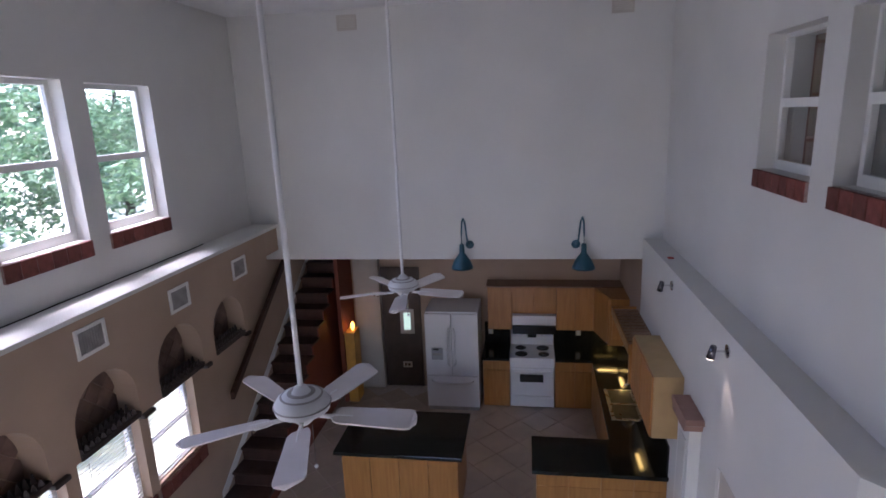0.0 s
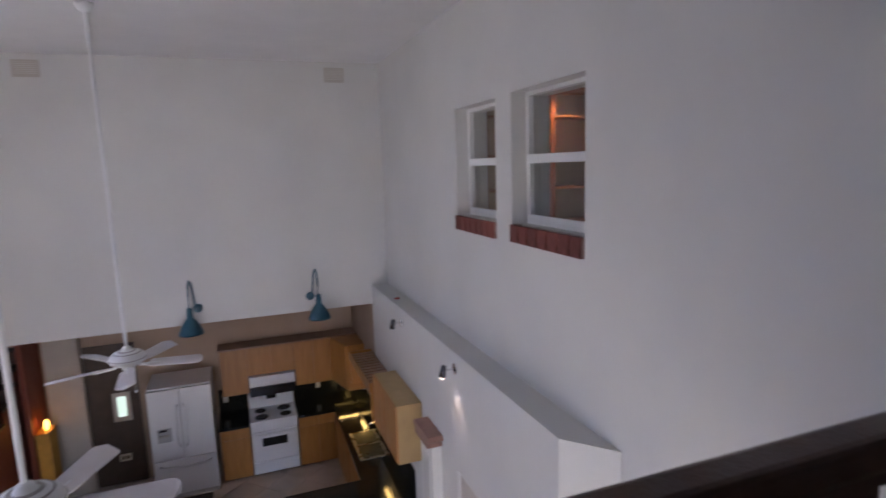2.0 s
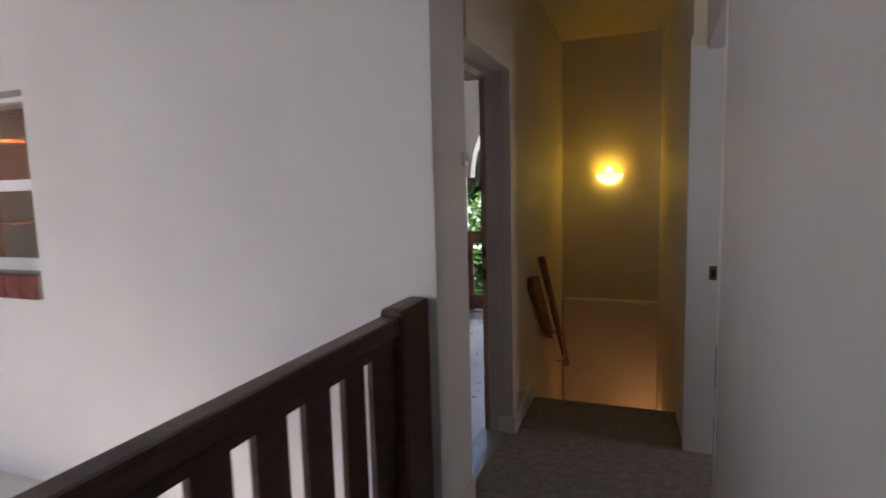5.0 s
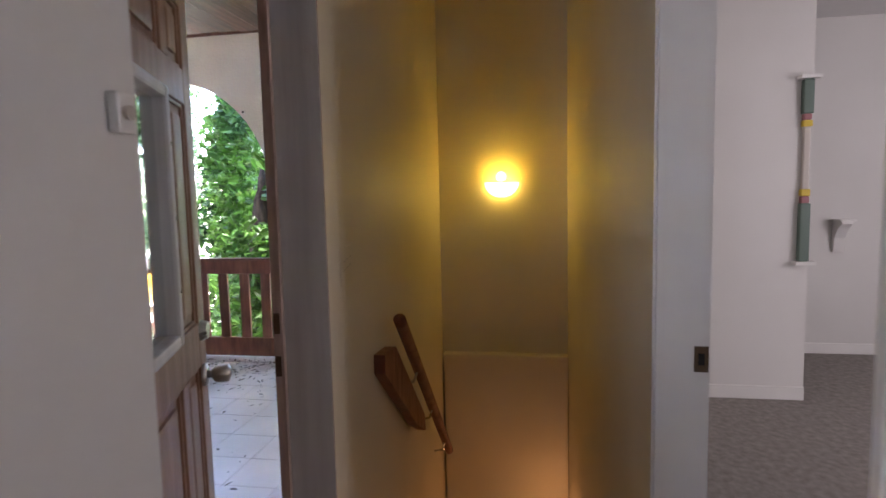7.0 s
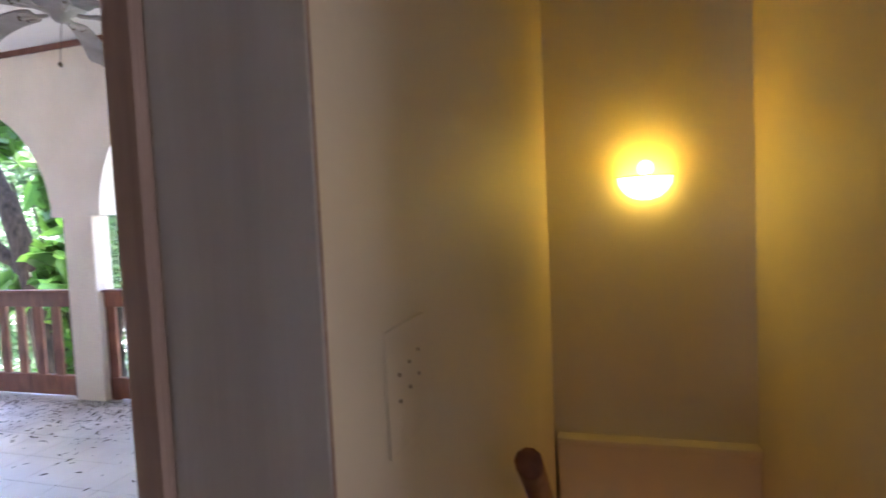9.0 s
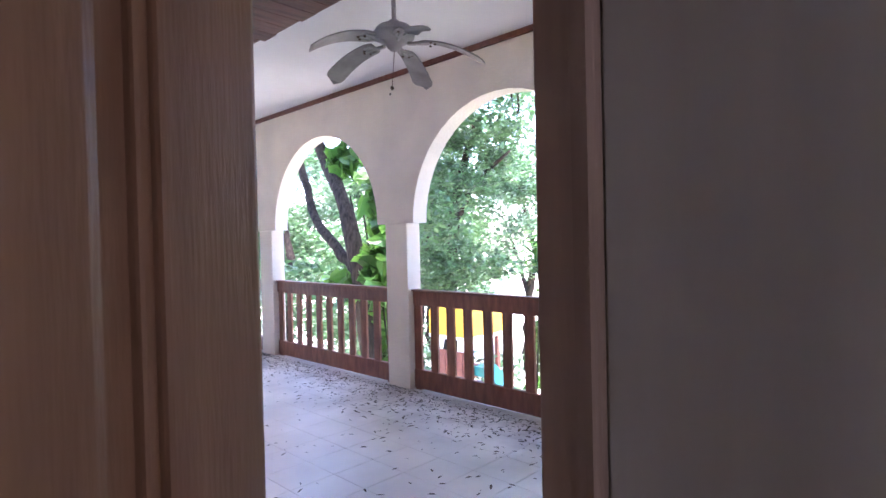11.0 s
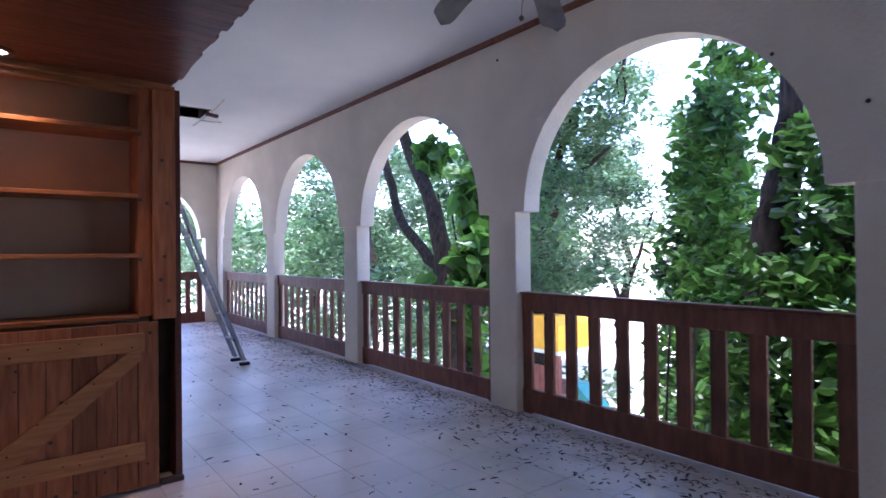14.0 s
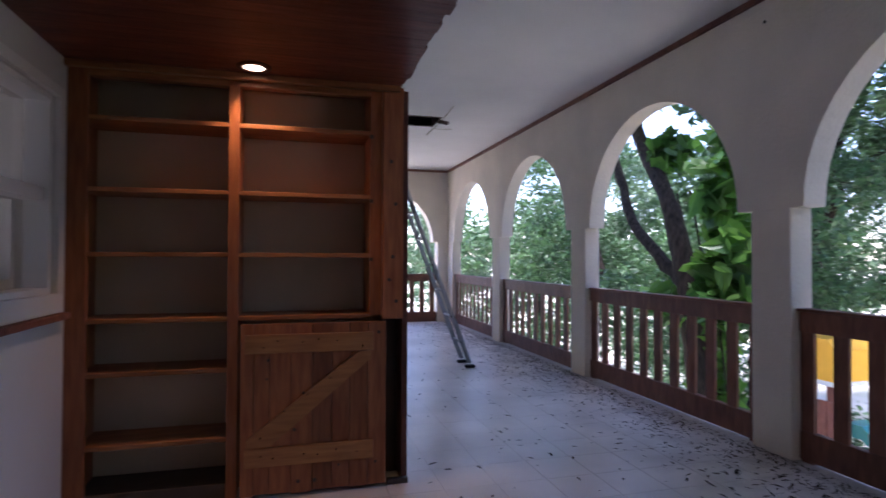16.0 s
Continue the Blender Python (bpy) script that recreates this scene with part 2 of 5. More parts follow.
def thing(name, label, category, at=(0, 0, 0), group="", rz=0):
    ob = new(name)
    ob.empty_display_size = 0.1
    ob.matrix_world = pose(*at, 0, 0, rz)
    return tagged(ob, label, category, group)


def box(bm, x0, x1, y0, y1, z0, z1, m=None, bevel=0.0):
    r = bmesh.ops.create_cube(bm, size=1)
    v = r["verts"]
    bmesh.ops.scale(bm, vec=(abs(x1 - x0), abs(y1 - y0), abs(z1 - z0)), verts=v)
    bmesh.ops.translate(bm, vec=((x0 + x1) / 2, (y0 + y1) / 2, (z0 + z1) / 2), verts=v)
    if bevel:
        es = list({e for w in v for e in w.link_edges})
        r = bmesh.ops.bevel(bm, geom=es, offset=bevel, segments=2, affect="EDGES", profile=0.6)
        v = list({w for f in r["faces"] for w in f.verts} | {w for w in v if w.is_valid})
    if m is not None:
        bmesh.ops.transform(bm, matrix=m, verts=v)
    return bm


def B(x0, x1, y0, y1, z0, z1, m=None, bevel=0.0):
    return box(bmesh.new(), x0, x1, y0, y1, z0, z1, m, bevel)


def cyl(bm, a, b, r, r2=None, seg=12):
    a, b = Vector(a), Vector(b)
    d = b - a
    m = Matrix.Translation((a + b) / 2) @ d.to_track_quat("Z", "Y").to_matrix().to_4x4()
    bmesh.ops.create_cone(bm, cap_ends=True, segments=seg, radius1=r, radius2=r if r2 is None else r2, depth=d.length, matrix=m)
    return bm


def C(a, b, r, r2=None, seg=12):
    return cyl(bmesh.new(), a, b, r, r2, seg)


def lathe(bm, profile, seg=24, m=None):
    """Turns (radius, height) pairs round z."""
    rings = []
    for r, z in profile:
        rings.append([bm.verts.new((r * math.cos(2 * math.pi * i / seg), r * math.sin(2 * math.pi * i / seg), z)) for i in range(seg)])
    for a, b in zip(rings, rings[1:]):
        for i in range(seg):
            j = (i + 1) % seg
            bm.faces.new((a[i], a[j], b[j], b[i]))
    bm.faces.new(rings[0][::-1]), bm.faces.new(rings[-1])
    if m is not None:
        bmesh.ops.transform(bm, matrix=m, verts=[v for ring in rings for v in ring])
    return bm


def tube(bm, pts, r, seg=10, taper=None):
    """A tube along points, with radius r or a radius each."""
    rings, n = [], len(pts)
    pts = [Vector(p) for p in pts]
    for i, p in enumerate(pts):
        d = (pts[min(i + 1, n - 1)] - pts[max(i - 1, 0)]).normalized()
        q = d.to_track_quat("Z", "Y")
        rad = taper[i] if taper else r
        rings.append([bm.verts.new(p + q @ Vector((rad * math.cos(2 * math.pi * k / seg), rad * math.sin(2 * math.pi * k / seg), 0))) for k in range(seg)])
    for a, b in zip(rings, rings[1:]):
        for i in range(seg):
            j = (i + 1) % seg
            bm.faces.new((a[i], a[j], b[j], b[i]))
    bm.faces.new(rings[0][::-1]), bm.faces.new(rings[-1])
    return bm


def prism(bm, pts, axis, a, b):
    """Extrudes a flat outline of (u, v) pairs along an axis from a to b; u, v are the other two axes in order."""
    def put(u, v, w):
        return {"x": (w, u, v), "y": (u, w, v), "z": (u, v, w)}[axis]
    lo = [bm.verts.new(put(u, v, a)) for u, v in pts]
    hi = [bm.verts.new(put(u, v, b)) for u, v in pts]
    bm.faces.new(lo), bm.faces.new(hi[::-1])
    n = len(pts)
    for i in range(n):
        j = (i + 1) % n
        bm.faces.new((lo[i], hi[i], hi[j], lo[j]))
    return bm


def wall(name, axis, w0, w1, u0, u1, z0, z1, holes, mat, label="", rotate=None):
    """A wall across an axis from w0 to w1, along u and z, with rectangular holes (u0, u1, z0, z1)."""
    bm = bmesh.new()
    us = sorted({u0, u1, *[h for q in holes for h in q[:2]]})
    zs = sorted({z0, z1, *[h for q in holes for h in q[2:]]})
    for ua, ub in zip(us, us[1:]):
        for za, zb in zip(zs, zs[1:]):
            if any(q[0] <= ua and ub <= q[1] and q[2] <= za and zb <= q[3] for q in holes):
                continue
            box(bm, *((w0, w1, ua, ub) if axis == "x" else (ua, ub, w0, w1)), za, zb)
    bmesh.ops.remove_doubles(bm, verts=bm.verts, dist=1e-4)
    pairs = {}
    for f in bm.faces:
        pairs.setdefault(frozenset(f.verts), []).append(f)
    bmesh.ops.delete(bm, geom=[f for fs in pairs.values() if len(fs) > 1 for f in fs], context="FACES_ONLY")
    return tagged(part(name, bm, mat), label, kind="structure")

# ---- large structure ----
ZF, ZC = -3.11, 2.78          # great room floor, ceiling
VF, VC = -0.10, 2.96          # veranda floor, ceiling
YW, YK = 6.77, 8.40           # upper far wall, kitchen back wall
XL, XLL, XLW = -5.45, -5.09, -5.33
XG = -0.233
XA, XA2 = 4.43, 4.605          # arcade faces
YS = 4.21                     # shelf unit front
XE, YCL, YCR = 3.24, -0.02, -0.85   # stairwell end and sides
DX0, DX1, DH = 0.375, 1.08, 2.02

W2, W1 = (2.11, 3.01, 1.01, 1.94), (3.27, 4.08, 1.0, 1.93)
XV = 0.29
wall("wall_east", "x", 0.0, XV, -0.07, YW, ZF, ZC, [W1, W2], M_WALL, "white painted wall with two inner windows")
wall("wall_stub", "y", -0.07, 0.075, XV, DX0, VF, 2.93, [], M_WALL, "white painted wall end beside the veranda door")
bm = bmesh.new()
prism(bm, [(DX1, -0.085), (XE, -0.025), (XE, 0.075), (DX1, 0.075)], "z", -3.0, 2.93)
box(bm, DX0, DX1, -0.085, 0.075, DH, 2.93)
tagged(part("wall_corridor", bm, M_CREAM), "cream painted stair corridor wall with a doorway", kind="structure")
tagged(part("wall_furred", prism(bmesh.new(), [(XG, YW), (XG, 2.02), (-0.002, 1.75), (-0.002, YW)], "z", ZF, -0.13), M_WALL), "white painted thick lower wall with a ledge on top", kind="structure")
wall("wall_furred_kitchen", "x", XG, -0.002, YW, YK, ZF, -0.40, [], M_TAN, "tan kitchen side wall")
wall("wall_north", "y", YW, YW + 0.2, XL - 0.25, 0.24, -0.40, ZC, [], M_WALL, "white painted upper wall over the kitchen")
wall("wall_kitchen", "y", YK, YK + 0.2, XL - 0.25, 0.24, ZF, -0.2, [], M_TAN, "tan painted kitchen back wall")
# the last two windows are added out of view to brighten the room
WL = [(4.17, 5.03, 0.53, 1.87), (3.06, 3.92, 0.53, 1.88), (1.92, 2.78, 0.53, 1.88), (0.78, 1.64, 0.53, 1.88)]
wall("wall_west", "x", XL - 0.22, XL, -1.3, YW, 0.06, ZC, WL, M_WALL, "white painted upper wall with tall windows")
WLC = (2.68, 3.57, 4.45)
WLL = [(c - 0.38, c + 0.38, -2.08, -1.15) for c in WLC]
wall("wall_west_lower", "x", XLW - 0.2, XLW, -1.3, YK, ZF, 0.06, WLL, M_TAN, "tan painted lower wall with windows")
part("floor_lower", B(XL - 0.25, 0.3, -1.3, YK + 0.3, ZF - 0.2, ZF - 0.012), M_GROUT, kind="structure")
part("ceiling", B(XL - 0.25, 0.26, -1.4, YW + 0.2, ZC, ZC + 0.15), M_CEIL, kind="structure")
part("ceiling_kitchen", B(-4.6, 0.24, YW + 0.2, YK + 0.2, -0.40, -0.22), M_CEIL, kind="structure")
# unseen lid added over the stairs to keep sky light from leaking in
part("ceiling_stairs", B(XL - 0.25, -4.6, YW + 0.2, YK + 0.2, -0.2, -0.05), M_CEIL, kind="structure")
# out of view; the opening is added to let sky light into the kitchen
wall("wall_south_lower", "y", -1.3, -1.17, XL - 0.25, XE + 0.15, ZF - 0.2, -0.3, [(-4.4, -1.6, ZF, -0.95)], M_WALL, "unseen white lower wall with a wide opening added for daylight")
part("wall_under_veranda", B(XV, DX1, -0.085, 0.015, -3.1, -0.3), M_CREAM, kind="structure")
part("wall_under_gallery", B(0.0, 0.1, -1.17, -0.085, ZF, -0.3), M_WALL, kind="structure")
part("stair_floor_lower", B(0.3, XE + 0.15, -1.17, 0.08, ZF - 0.2, ZF), M_CARPET, kind="structure")
# loft gallery
part("floor_loft", B(XL, 1.64, -1.3, 0.02, -0.3, 0.0), M_CARPET, kind="structure")
part("floor_room", B(0.2, 6.0, -5.0, -1.3, -0.3, -0.002), M_CARPET, kind="structure")
RD0, RD1 = 0.25, 1.165
wall("wall_south", "y", -1.12, -1.045, XL - 0.2, 6.0, -0.3, ZC, [(RD0, RD1, -0.002, 2.05)], M_WALL, "white painted gallery wall with an open doorway")
tagged(part("wall_stair_right", prism(bmesh.new(), [(RD1 + 0.002, -0.985), (XE, YCR), (XE, -1.044), (RD1 + 0.002, -1.044)], "z", -3.0, 2.65), M_CREAM), "cream stairwell wall", kind="structure")
wall("wall_stair_end", "x", XE, XE + 0.15, -1.0, 0.08, -3.0, 2.93, [], M_CREAM, "cream stairwell end wall under a sconce")
part("ceiling_corridor", B(XV - 0.03, XE + 0.1, -1.04, 0.07, 2.65, 2.75), M_CREAM, kind="structure")
part("stair_ledge", B(XE - 0.05, XE, YCR, -0.04, -2.9, 0.335, bevel=0.006), M_CREAM, kind="structure")
part("ledge_cap", B(XE - 0.08, XE, YCR, -0.04, 0.335, 0.365, bevel=0.008), M_CREAM, kind="structure")
wall("wall_room_east", "x", 4.75, 4.90, -5.0, -1.12, -0.3, ZC, [], M_WALL)
wall("wall_room_south", "y", -5.1, -5.0, 0.2, 6.0, -0.3, ZC, [], M_WALL)
wall("wall_room_west", "x", 0.1, 0.24, -5.0, -1.12, -0.3, ZC, [], M_WALL)
part("ceiling_room", B(0.1, 6.0, -5.1, -1.0, ZC, ZC + 0.1), M_CEIL, kind="structure")
# veranda
part("floor_veranda", B(XV, XA2, 0.02, 12.25, VF - 0.35, VF - 0.006), M_GROUT, kind="structure")
part("floor_veranda_south", B(XE + 0.15, XA2, -1.3, 0.02, VF - 0.35, VF - 0.006), M_GROUT, kind="structure")
bm = bmesh.new()
for q in ((0.24, 2.45, 0.075, 12.3), (3.20, XA2, 0.075, 12.3), (2.45, 3.20, 0.075, 7.88), (2.45, 3.20, 8.37, 12.3)):
    box(bm, *q, VC, VC + 0.12)
part("ceiling_veranda", bm, M_CEIL, kind="structure")
part("ceiling_veranda_south", B(XE + 0.15, XA2, -1.3, 0.075, VC, VC + 0.12), M_CEIL, kind="structure")
wall("wall_veranda_inner", "x", 0.10, XV, YW, 12.25, VF, VC, [], M_STUCCO, "pale stucco house wall")
wall("wall_veranda_south", "y", -1.42, -1.3, XE, XA2, VF, VC, [], M_STUCCO)

PC, PW, SP = 1.49, 0.315, 2.58
ZS, AR = 1.505, 1.025
PILLARS = [PC + SP * k for k in range(-1, 5)]


def arch_outline(u0, u1, uc, zs, r, top, n=24):
    pts = [(u0, zs)]
    pts += [(uc - r * math.cos(math.pi * i / n), zs + 1.01 * r * math.sin(math.pi * i / n)) for i in range(n + 1)]
    return pts + [(u1, zs), (u1, top), (u0, top)]


arcade = thing("wall_arcade", "pale pink stucco arcade with round arches", "arcade", (XA, 0, VF))
arcade["kind"] = "structure"
inv = Matrix.Translation((-XA, 0, -VF))


def placed(bm, m=inv):
    bm.transform(m)
    return bm


for k, yc in enumerate(PILLARS):
    y1 = yc + PW / 2 if k < len(PILLARS) - 1 else 12.25
    part("pillar", placed(B(XA, XA2, yc - PW / 2, y1, VF, ZS, bevel=0.012)), M_STUCCO, arcade)
for a, b in zip(PILLARS, PILLARS[1:]):
    bm = prism(bmesh.new(), arch_outline(a, b, (a + b) / 2 + 0.012, ZS, AR, VC), "x", XA, XA2)
    part("arch", placed(bm), M_STUCCO, arcade)
part("arch", placed(B(XA, XA2, PILLARS[-1], 12.25, ZS, VC)), M_STUCCO, arcade)
part("arch", placed(B(XA, XA2, -1.42, PILLARS[0], ZS, VC)), M_STUCCO, arcade)
endwall = thing("wall_veranda_end", "pale stucco end wall with an arch", "arcade", (XA, 12.0, VF))
endwall["kind"] = "structure"
inv2 = Matrix.Translation((-XA, -12.0, -VF))
part("arch", placed(prism(bmesh.new(), arch_outline(1.55, XA, 3.10, ZS, AR, VC), "y", 12.0, 12.25), inv2), M_STUCCO, endwall)
part("pillar", placed(B(4.22, XA, 12.0, 12.25, VF, ZS), inv2), M_STUCCO, endwall)
part("pillar", placed(B(1.55, 1.98, 12.0, 12.25, VF, ZS), inv2), M_STUCCO, endwall)
part("pillar", placed(B(0.24, 1.55, 12.0, 12.25, VF, VC), inv2), M_STUCCO, endwall)
trim = part("trim_arcade", B(XA - 0.025, XA, -1.3, 12.0, VC - 0.045, VC), M_RAILWOOD, kind="structure")
part("trim_end", B(0.24, XA - 0.025, 11.975, 12.0, VC - 0.045, VC), M_RAILWOOD, kind="structure")

for y, z in ((2.00, 2.22), (1.585, 1.88), (4.10, 2.77)):
    md = thing("mud_daub", "small dark dried mud spot on the stucco wall", "mud spot", (XA, y, z), "mud spots")
    part("lump", lathe(bmesh.new(), [(0.012, 0.0), (0.010, 0.005), (0.006, 0.009), (0.002, 0.010)], 10, pose(0, 0, 0, 0, -90)), M_DEBRIS, md, smooth=True)
# ground
GZ = -3.3
part("ground", B(-60, 300, -300, 300, GZ - 1, GZ), M_LAWN, kind="structure")

# ---- great room: windows and wall pieces ----


def sash_window(name, label, x, y0, y1, z0, z1, side, glass, depth=0.05, f=0.045, inset=0.024):
    """A white sash window across x, with a meeting rail; side: +1 or -1, the way the frame is deep."""
    w = thing(name, label, "window", (x, (y0 + y1) / 2, z0))
    w["kind"] = "structure"
    m = Matrix.Translation((-x, -(y0 + y1) / 2, -z0))
    a, b = x, x + side * depth
    zm = (z0 + z1) / 2
    bm = bmesh.new()
    for q in ((y0, y0 + f, z0, z1), (y1 - f, y1, z0, z1), (y0 + f, y1 - f, z0, z0 + f), (y0 + f, y1 - f, z1 - f, z1)):
        box(bm, a, b, *q, bevel=0.004)
    part("window_frame", placed(bm, m), M_TRIM, w)
    bm = bmesh.new()
    box(bm, a - side * 0.008, b - side * 0.02, y0 + f, y1 - f, zm - 0.03, zm + 0.03, bevel=0.004)
    part("meeting_rail", placed(bm, m), M_TRIM, w)
    bm = bmesh.new()
    box(bm, a - side * 0.006, a + side * 0.02, y0 + f, y0 + f + 0.03, z0 + f, zm - 0.03)
    box(bm, a - side * 0.006, a + side * 0.02, y1 - f - 0.03, y1 - f, z0 + f, zm - 0.03)
    box(bm, a - side * 0.006, a + side * 0.02, y0 + f + 0.03, y1 - f - 0.03, z0 + f, z0 + f + 0.04)
    part("lower_sash", placed(bm, m), M_TRIM, w)
    for za, zb in ((z0 + f, zm - 0.03), (zm + 0.03, z1 - f)):
        g = part("pane", placed(B(a + side * inset, a + side * (inset + 0.004), y0 + f, y1 - f, za, zb), m), glass, w)
        g.visible_shadow = False
    return w


def brick_sill(x, side, y0, y1, z0, z1, n):
    s = thing("brick_sill", "row of upright red bricks under a window", "window sill", (x, (y0 + y1) / 2, z0), "brick window sills")
    m = Matrix.Translation((-x, -(y0 + y1) / 2, -z0))
    part("mortar_bed", placed(B(x - side * 0.05, x + side * 0.018, y0, y1, z0 + 0.002, z1 - 0.002), m), M_MORTAR, s)
    w = (y1 - y0) / n
    first = None
    for i in range(n):
        if first is None:
            first = part("brick", B(-0.05, 0.026, -w / 2 + 0.005, w / 2 - 0.005, 0.0, z1 - z0, bevel=0.004), M_BRICK, s)
            ob = first
        else:
            ob = new("brick", first.data)
            ob.parent = s
        ob.location = (side * 0.0, y0 + w * (i + 0.5) - (y0 + y1) / 2, 0)
        if side < 0:
            ob.rotation_euler = (0, 0, math.pi)
    return s


for q in (W1, W2):
    sash_window("window_inner", "white sash window looking onto the veranda", 0.12, *q, 1, M_SMOKED, 0.16, 0.028, 0.05)
    brick_sill(0.0, -1, q[0], q[1], q[2] - 0.125, q[2], 7)
for q in WL:
    sash_window("window_upper", "white sash window with trees outside", XL - 0.12, *q, -1, M_GLASS)
    brick_sill(XL, 1, q[0] - 0.02, q[1] - 0.0, q[2] - 0.14, q[2], 6)
for q in WLL:
    sash_window("window_lower", "white sash window with a half raised blind", XLW - 0.10, *q, -1, M_GLASS)
    brick_sill(XLW, 1, q[0] - 0.02, q[1] + 0.05, q[2] - 0.15, q[2], 5)
    yc = (q[0] + q[1]) / 2
    bl = thing("window_blind", "white slatted blind in a window", "blind", (XLW - 0.06, yc, q[2]), "lower window blinds")
    for k in range(22):
        part("slat", B(-0.012, 0.012, -0.33, 0.33, -0.0007, 0.0007, pose(0, 0, 0.05 + k * 0.040, 0, -24)), M_BLIND, bl)
    for s in (-0.2, 0.2):
        part("cord", B(-0.001, 0.001, s - 0.001, s + 0.001, 0.03, 0.92), M_BLIND, bl)

# projecting valance with arched niches over the lower windows
val = thing("valance_wall", "tan projecting wall with arched tile niches under a white ledge", "wall", (XLL, 0, -1.03))
val["kind"] = "structure"
mv = Matrix.Translation((-XLL, 0, 1.03))
part("ledge_top", placed(B(XL, XLL + 0.034, -1.3, YW, 0.06, 0.10, bevel=0.006), mv), M_WALL, val)
ARCHES = [(1.40, 0.35), (2.38, 0.35), (3.36, 0.35), (4.37, 0.36), (5.30, 0.33)]
part("header", placed(B(XLW, XLL + 0.022, -1.3, 6.35, -0.42, 0.06), mv), M_TAN, val)
edges = [-1.3] + [(ARCHES[i][0] + ARCHES[i + 1][0]) / 2 for i in range(4)] + [5.72]
for (c, r), a, b in zip(ARCHES, edges, edges[1:]):
    out = [(a, -1.03), (c - r, -1.03), (c - r, -0.84)]
    out += [(c - r * math.cos(math.pi * i / 16), -0.80 + r * math.sin(math.pi * i / 16)) for i in range(17)]
    out += [(c + r, -1.03), (b, -1.03), (b, -0.42), (a, -0.42)]
    part("niche_arch", placed(prism(bmesh.new(), out, "x", XLW + 0.002, XLL), mv), M_TAN, val)
    bm = bmesh.new()
    for k in range(-4, 5):
        for j in range(-4, 5):
            u, v = (k - j) * 0.106, (k + j) * 0.106
            if abs(u) < r + 0.05 and -0.28 < v < 0.5:
                box(bm, 0.003, 0.024 + 0.004 * ((k + 2 * j) % 3), -0.072, 0.072, -0.072, 0.072, pose(XLW, c + u, -0.80 + v, 45))
    part("niche_tile_panel", placed(bm, mv), M_NICHETILE, val)
    bm = bmesh.new()
    box(bm, XLW + 0.01, XLL + 0.012, c - r + 0.004, c + r - 0.004, -1.035, -0.985, bevel=0.006)
    for row, (xx, hh) in enumerate(((XLL - 0.02, 0.045), (XLL - 0.10, 0.075))):
        for k in range(11):
            y = c - r + (k + 0.5 + 0.25 * row) * 2 * r / 11.5
            cyl(bm, (xx, y, -0.985), (xx, y, -0.985 + hh), 0.030, 0.008, 4)
    part("scalloped_ledge", placed(bm, mv), M_DARKTILE, val)
    part("corbel_moulding", placed(B(XLW, XLL + 0.035, c + r - 0.006, min(b, c + r + 0.17), -1.075, -1.03, bevel=0.012), mv), M_DARKTILE, val)
part("wall_end_west", B(XLW, XLL, 6.35, YW + 0.0, -0.26, 0.06), M_TAN, kind="structure")
for y, z in ((3.30, -0.13), (4.45, -0.18), (5.63, -0.20)):
    g = thing("air_vent", "white louvred air vent on the tan wall", "vent", (XLL + 0.022, y, z), "wall vents")
    bm = bmesh.new()
    for q in ((-0.16, -0.13, -0.12, 0.12), (0.13, 0.16, -0.12, 0.12), (-0.13, 0.13, 0.09, 0.12), (-0.13, 0.13, -0.12, -0.09)):
        box(bm, 0.0, 0.016, *q, bevel=0.003)
    part("frame", bm, M_TRIM, g)
    part("backing", B(0.001, 0.003, -0.13, 0.13, -0.09, 0.09), M_FANGREYM, g)
    for k in range(9):
        part("slat", B(0.004, 0.012, -0.13 + 0.026 * k + 0.010, -0.13 + 0.026 * k + 0.020, -0.09, 0.09), M_FANGREYM, g)
for x in (-3.87, -0.575):
    g = thing("air_vent", "beige air vent high on the white wall", "vent", (x, YW, 2.62), "wall vents")
    bm = bmesh.new()
    for q in ((-0.125, -0.105, -0.09, 0.09), (0.105, 0.125, -0.09, 0.09), (-0.105, 0.105, 0.07, 0.09), (-0.105, 0.105, -0.09, -0.07)):
        box(bm, q[0], q[1], -0.014, 0, q[2], q[3])
    part("frame", bm, M_STONE, g)
    for k in range(7):
        part("slat", B(-0.105, 0.105, -0.010, 0.0, -0.068 + k * 0.02, -0.054 + k * 0.02), M_STONE, g)

# kitchen floor tiles, laid diagonally
kt = thing("floor_tiles", "beige square tiles laid diagonally on the kitchen floor", "floor tiles", (-2.4, 6.5, ZF))
kt["kind"] = "structure"
T = 0.42
tile = None
far = bmesh.new()
for i in range(-22, 15):
    for j in range(-22, 15):
        u, v = (i - j) * T * 0.7071, (i + j) * T * 0.7071
        x, y = -2.4 + u, 6.5 + v
        if not (-5.1 < x < -0.35 and -0.9 < y < 8.2):
            continue
        if y > 4.4 and x > -5.0:
            if tile is None:
                tile = part("tile", B(-T / 2 + 0.004, T / 2 - 0.004, -T / 2 + 0.004, T / 2 - 0.004, -0.010, 0.0), M_KTILE, kt)
                ob = tile
            else:
                ob = new("tile", tile.data)
                ob.parent = kt
            ob.matrix_basis = pose(u, v, 0, 0, 0, 45)
        else:
            box(far, -T / 2 + 0.004, T / 2 - 0.004, -T / 2 + 0.004, T / 2 - 0.004, -0.010, 0.0, pose(u, v, 0, 0, 0, 45))
part("far_tiles", far, M_KTILE, kt, kind="stuff")

# ---- kitchen ----
ZT = ZF + 0.85


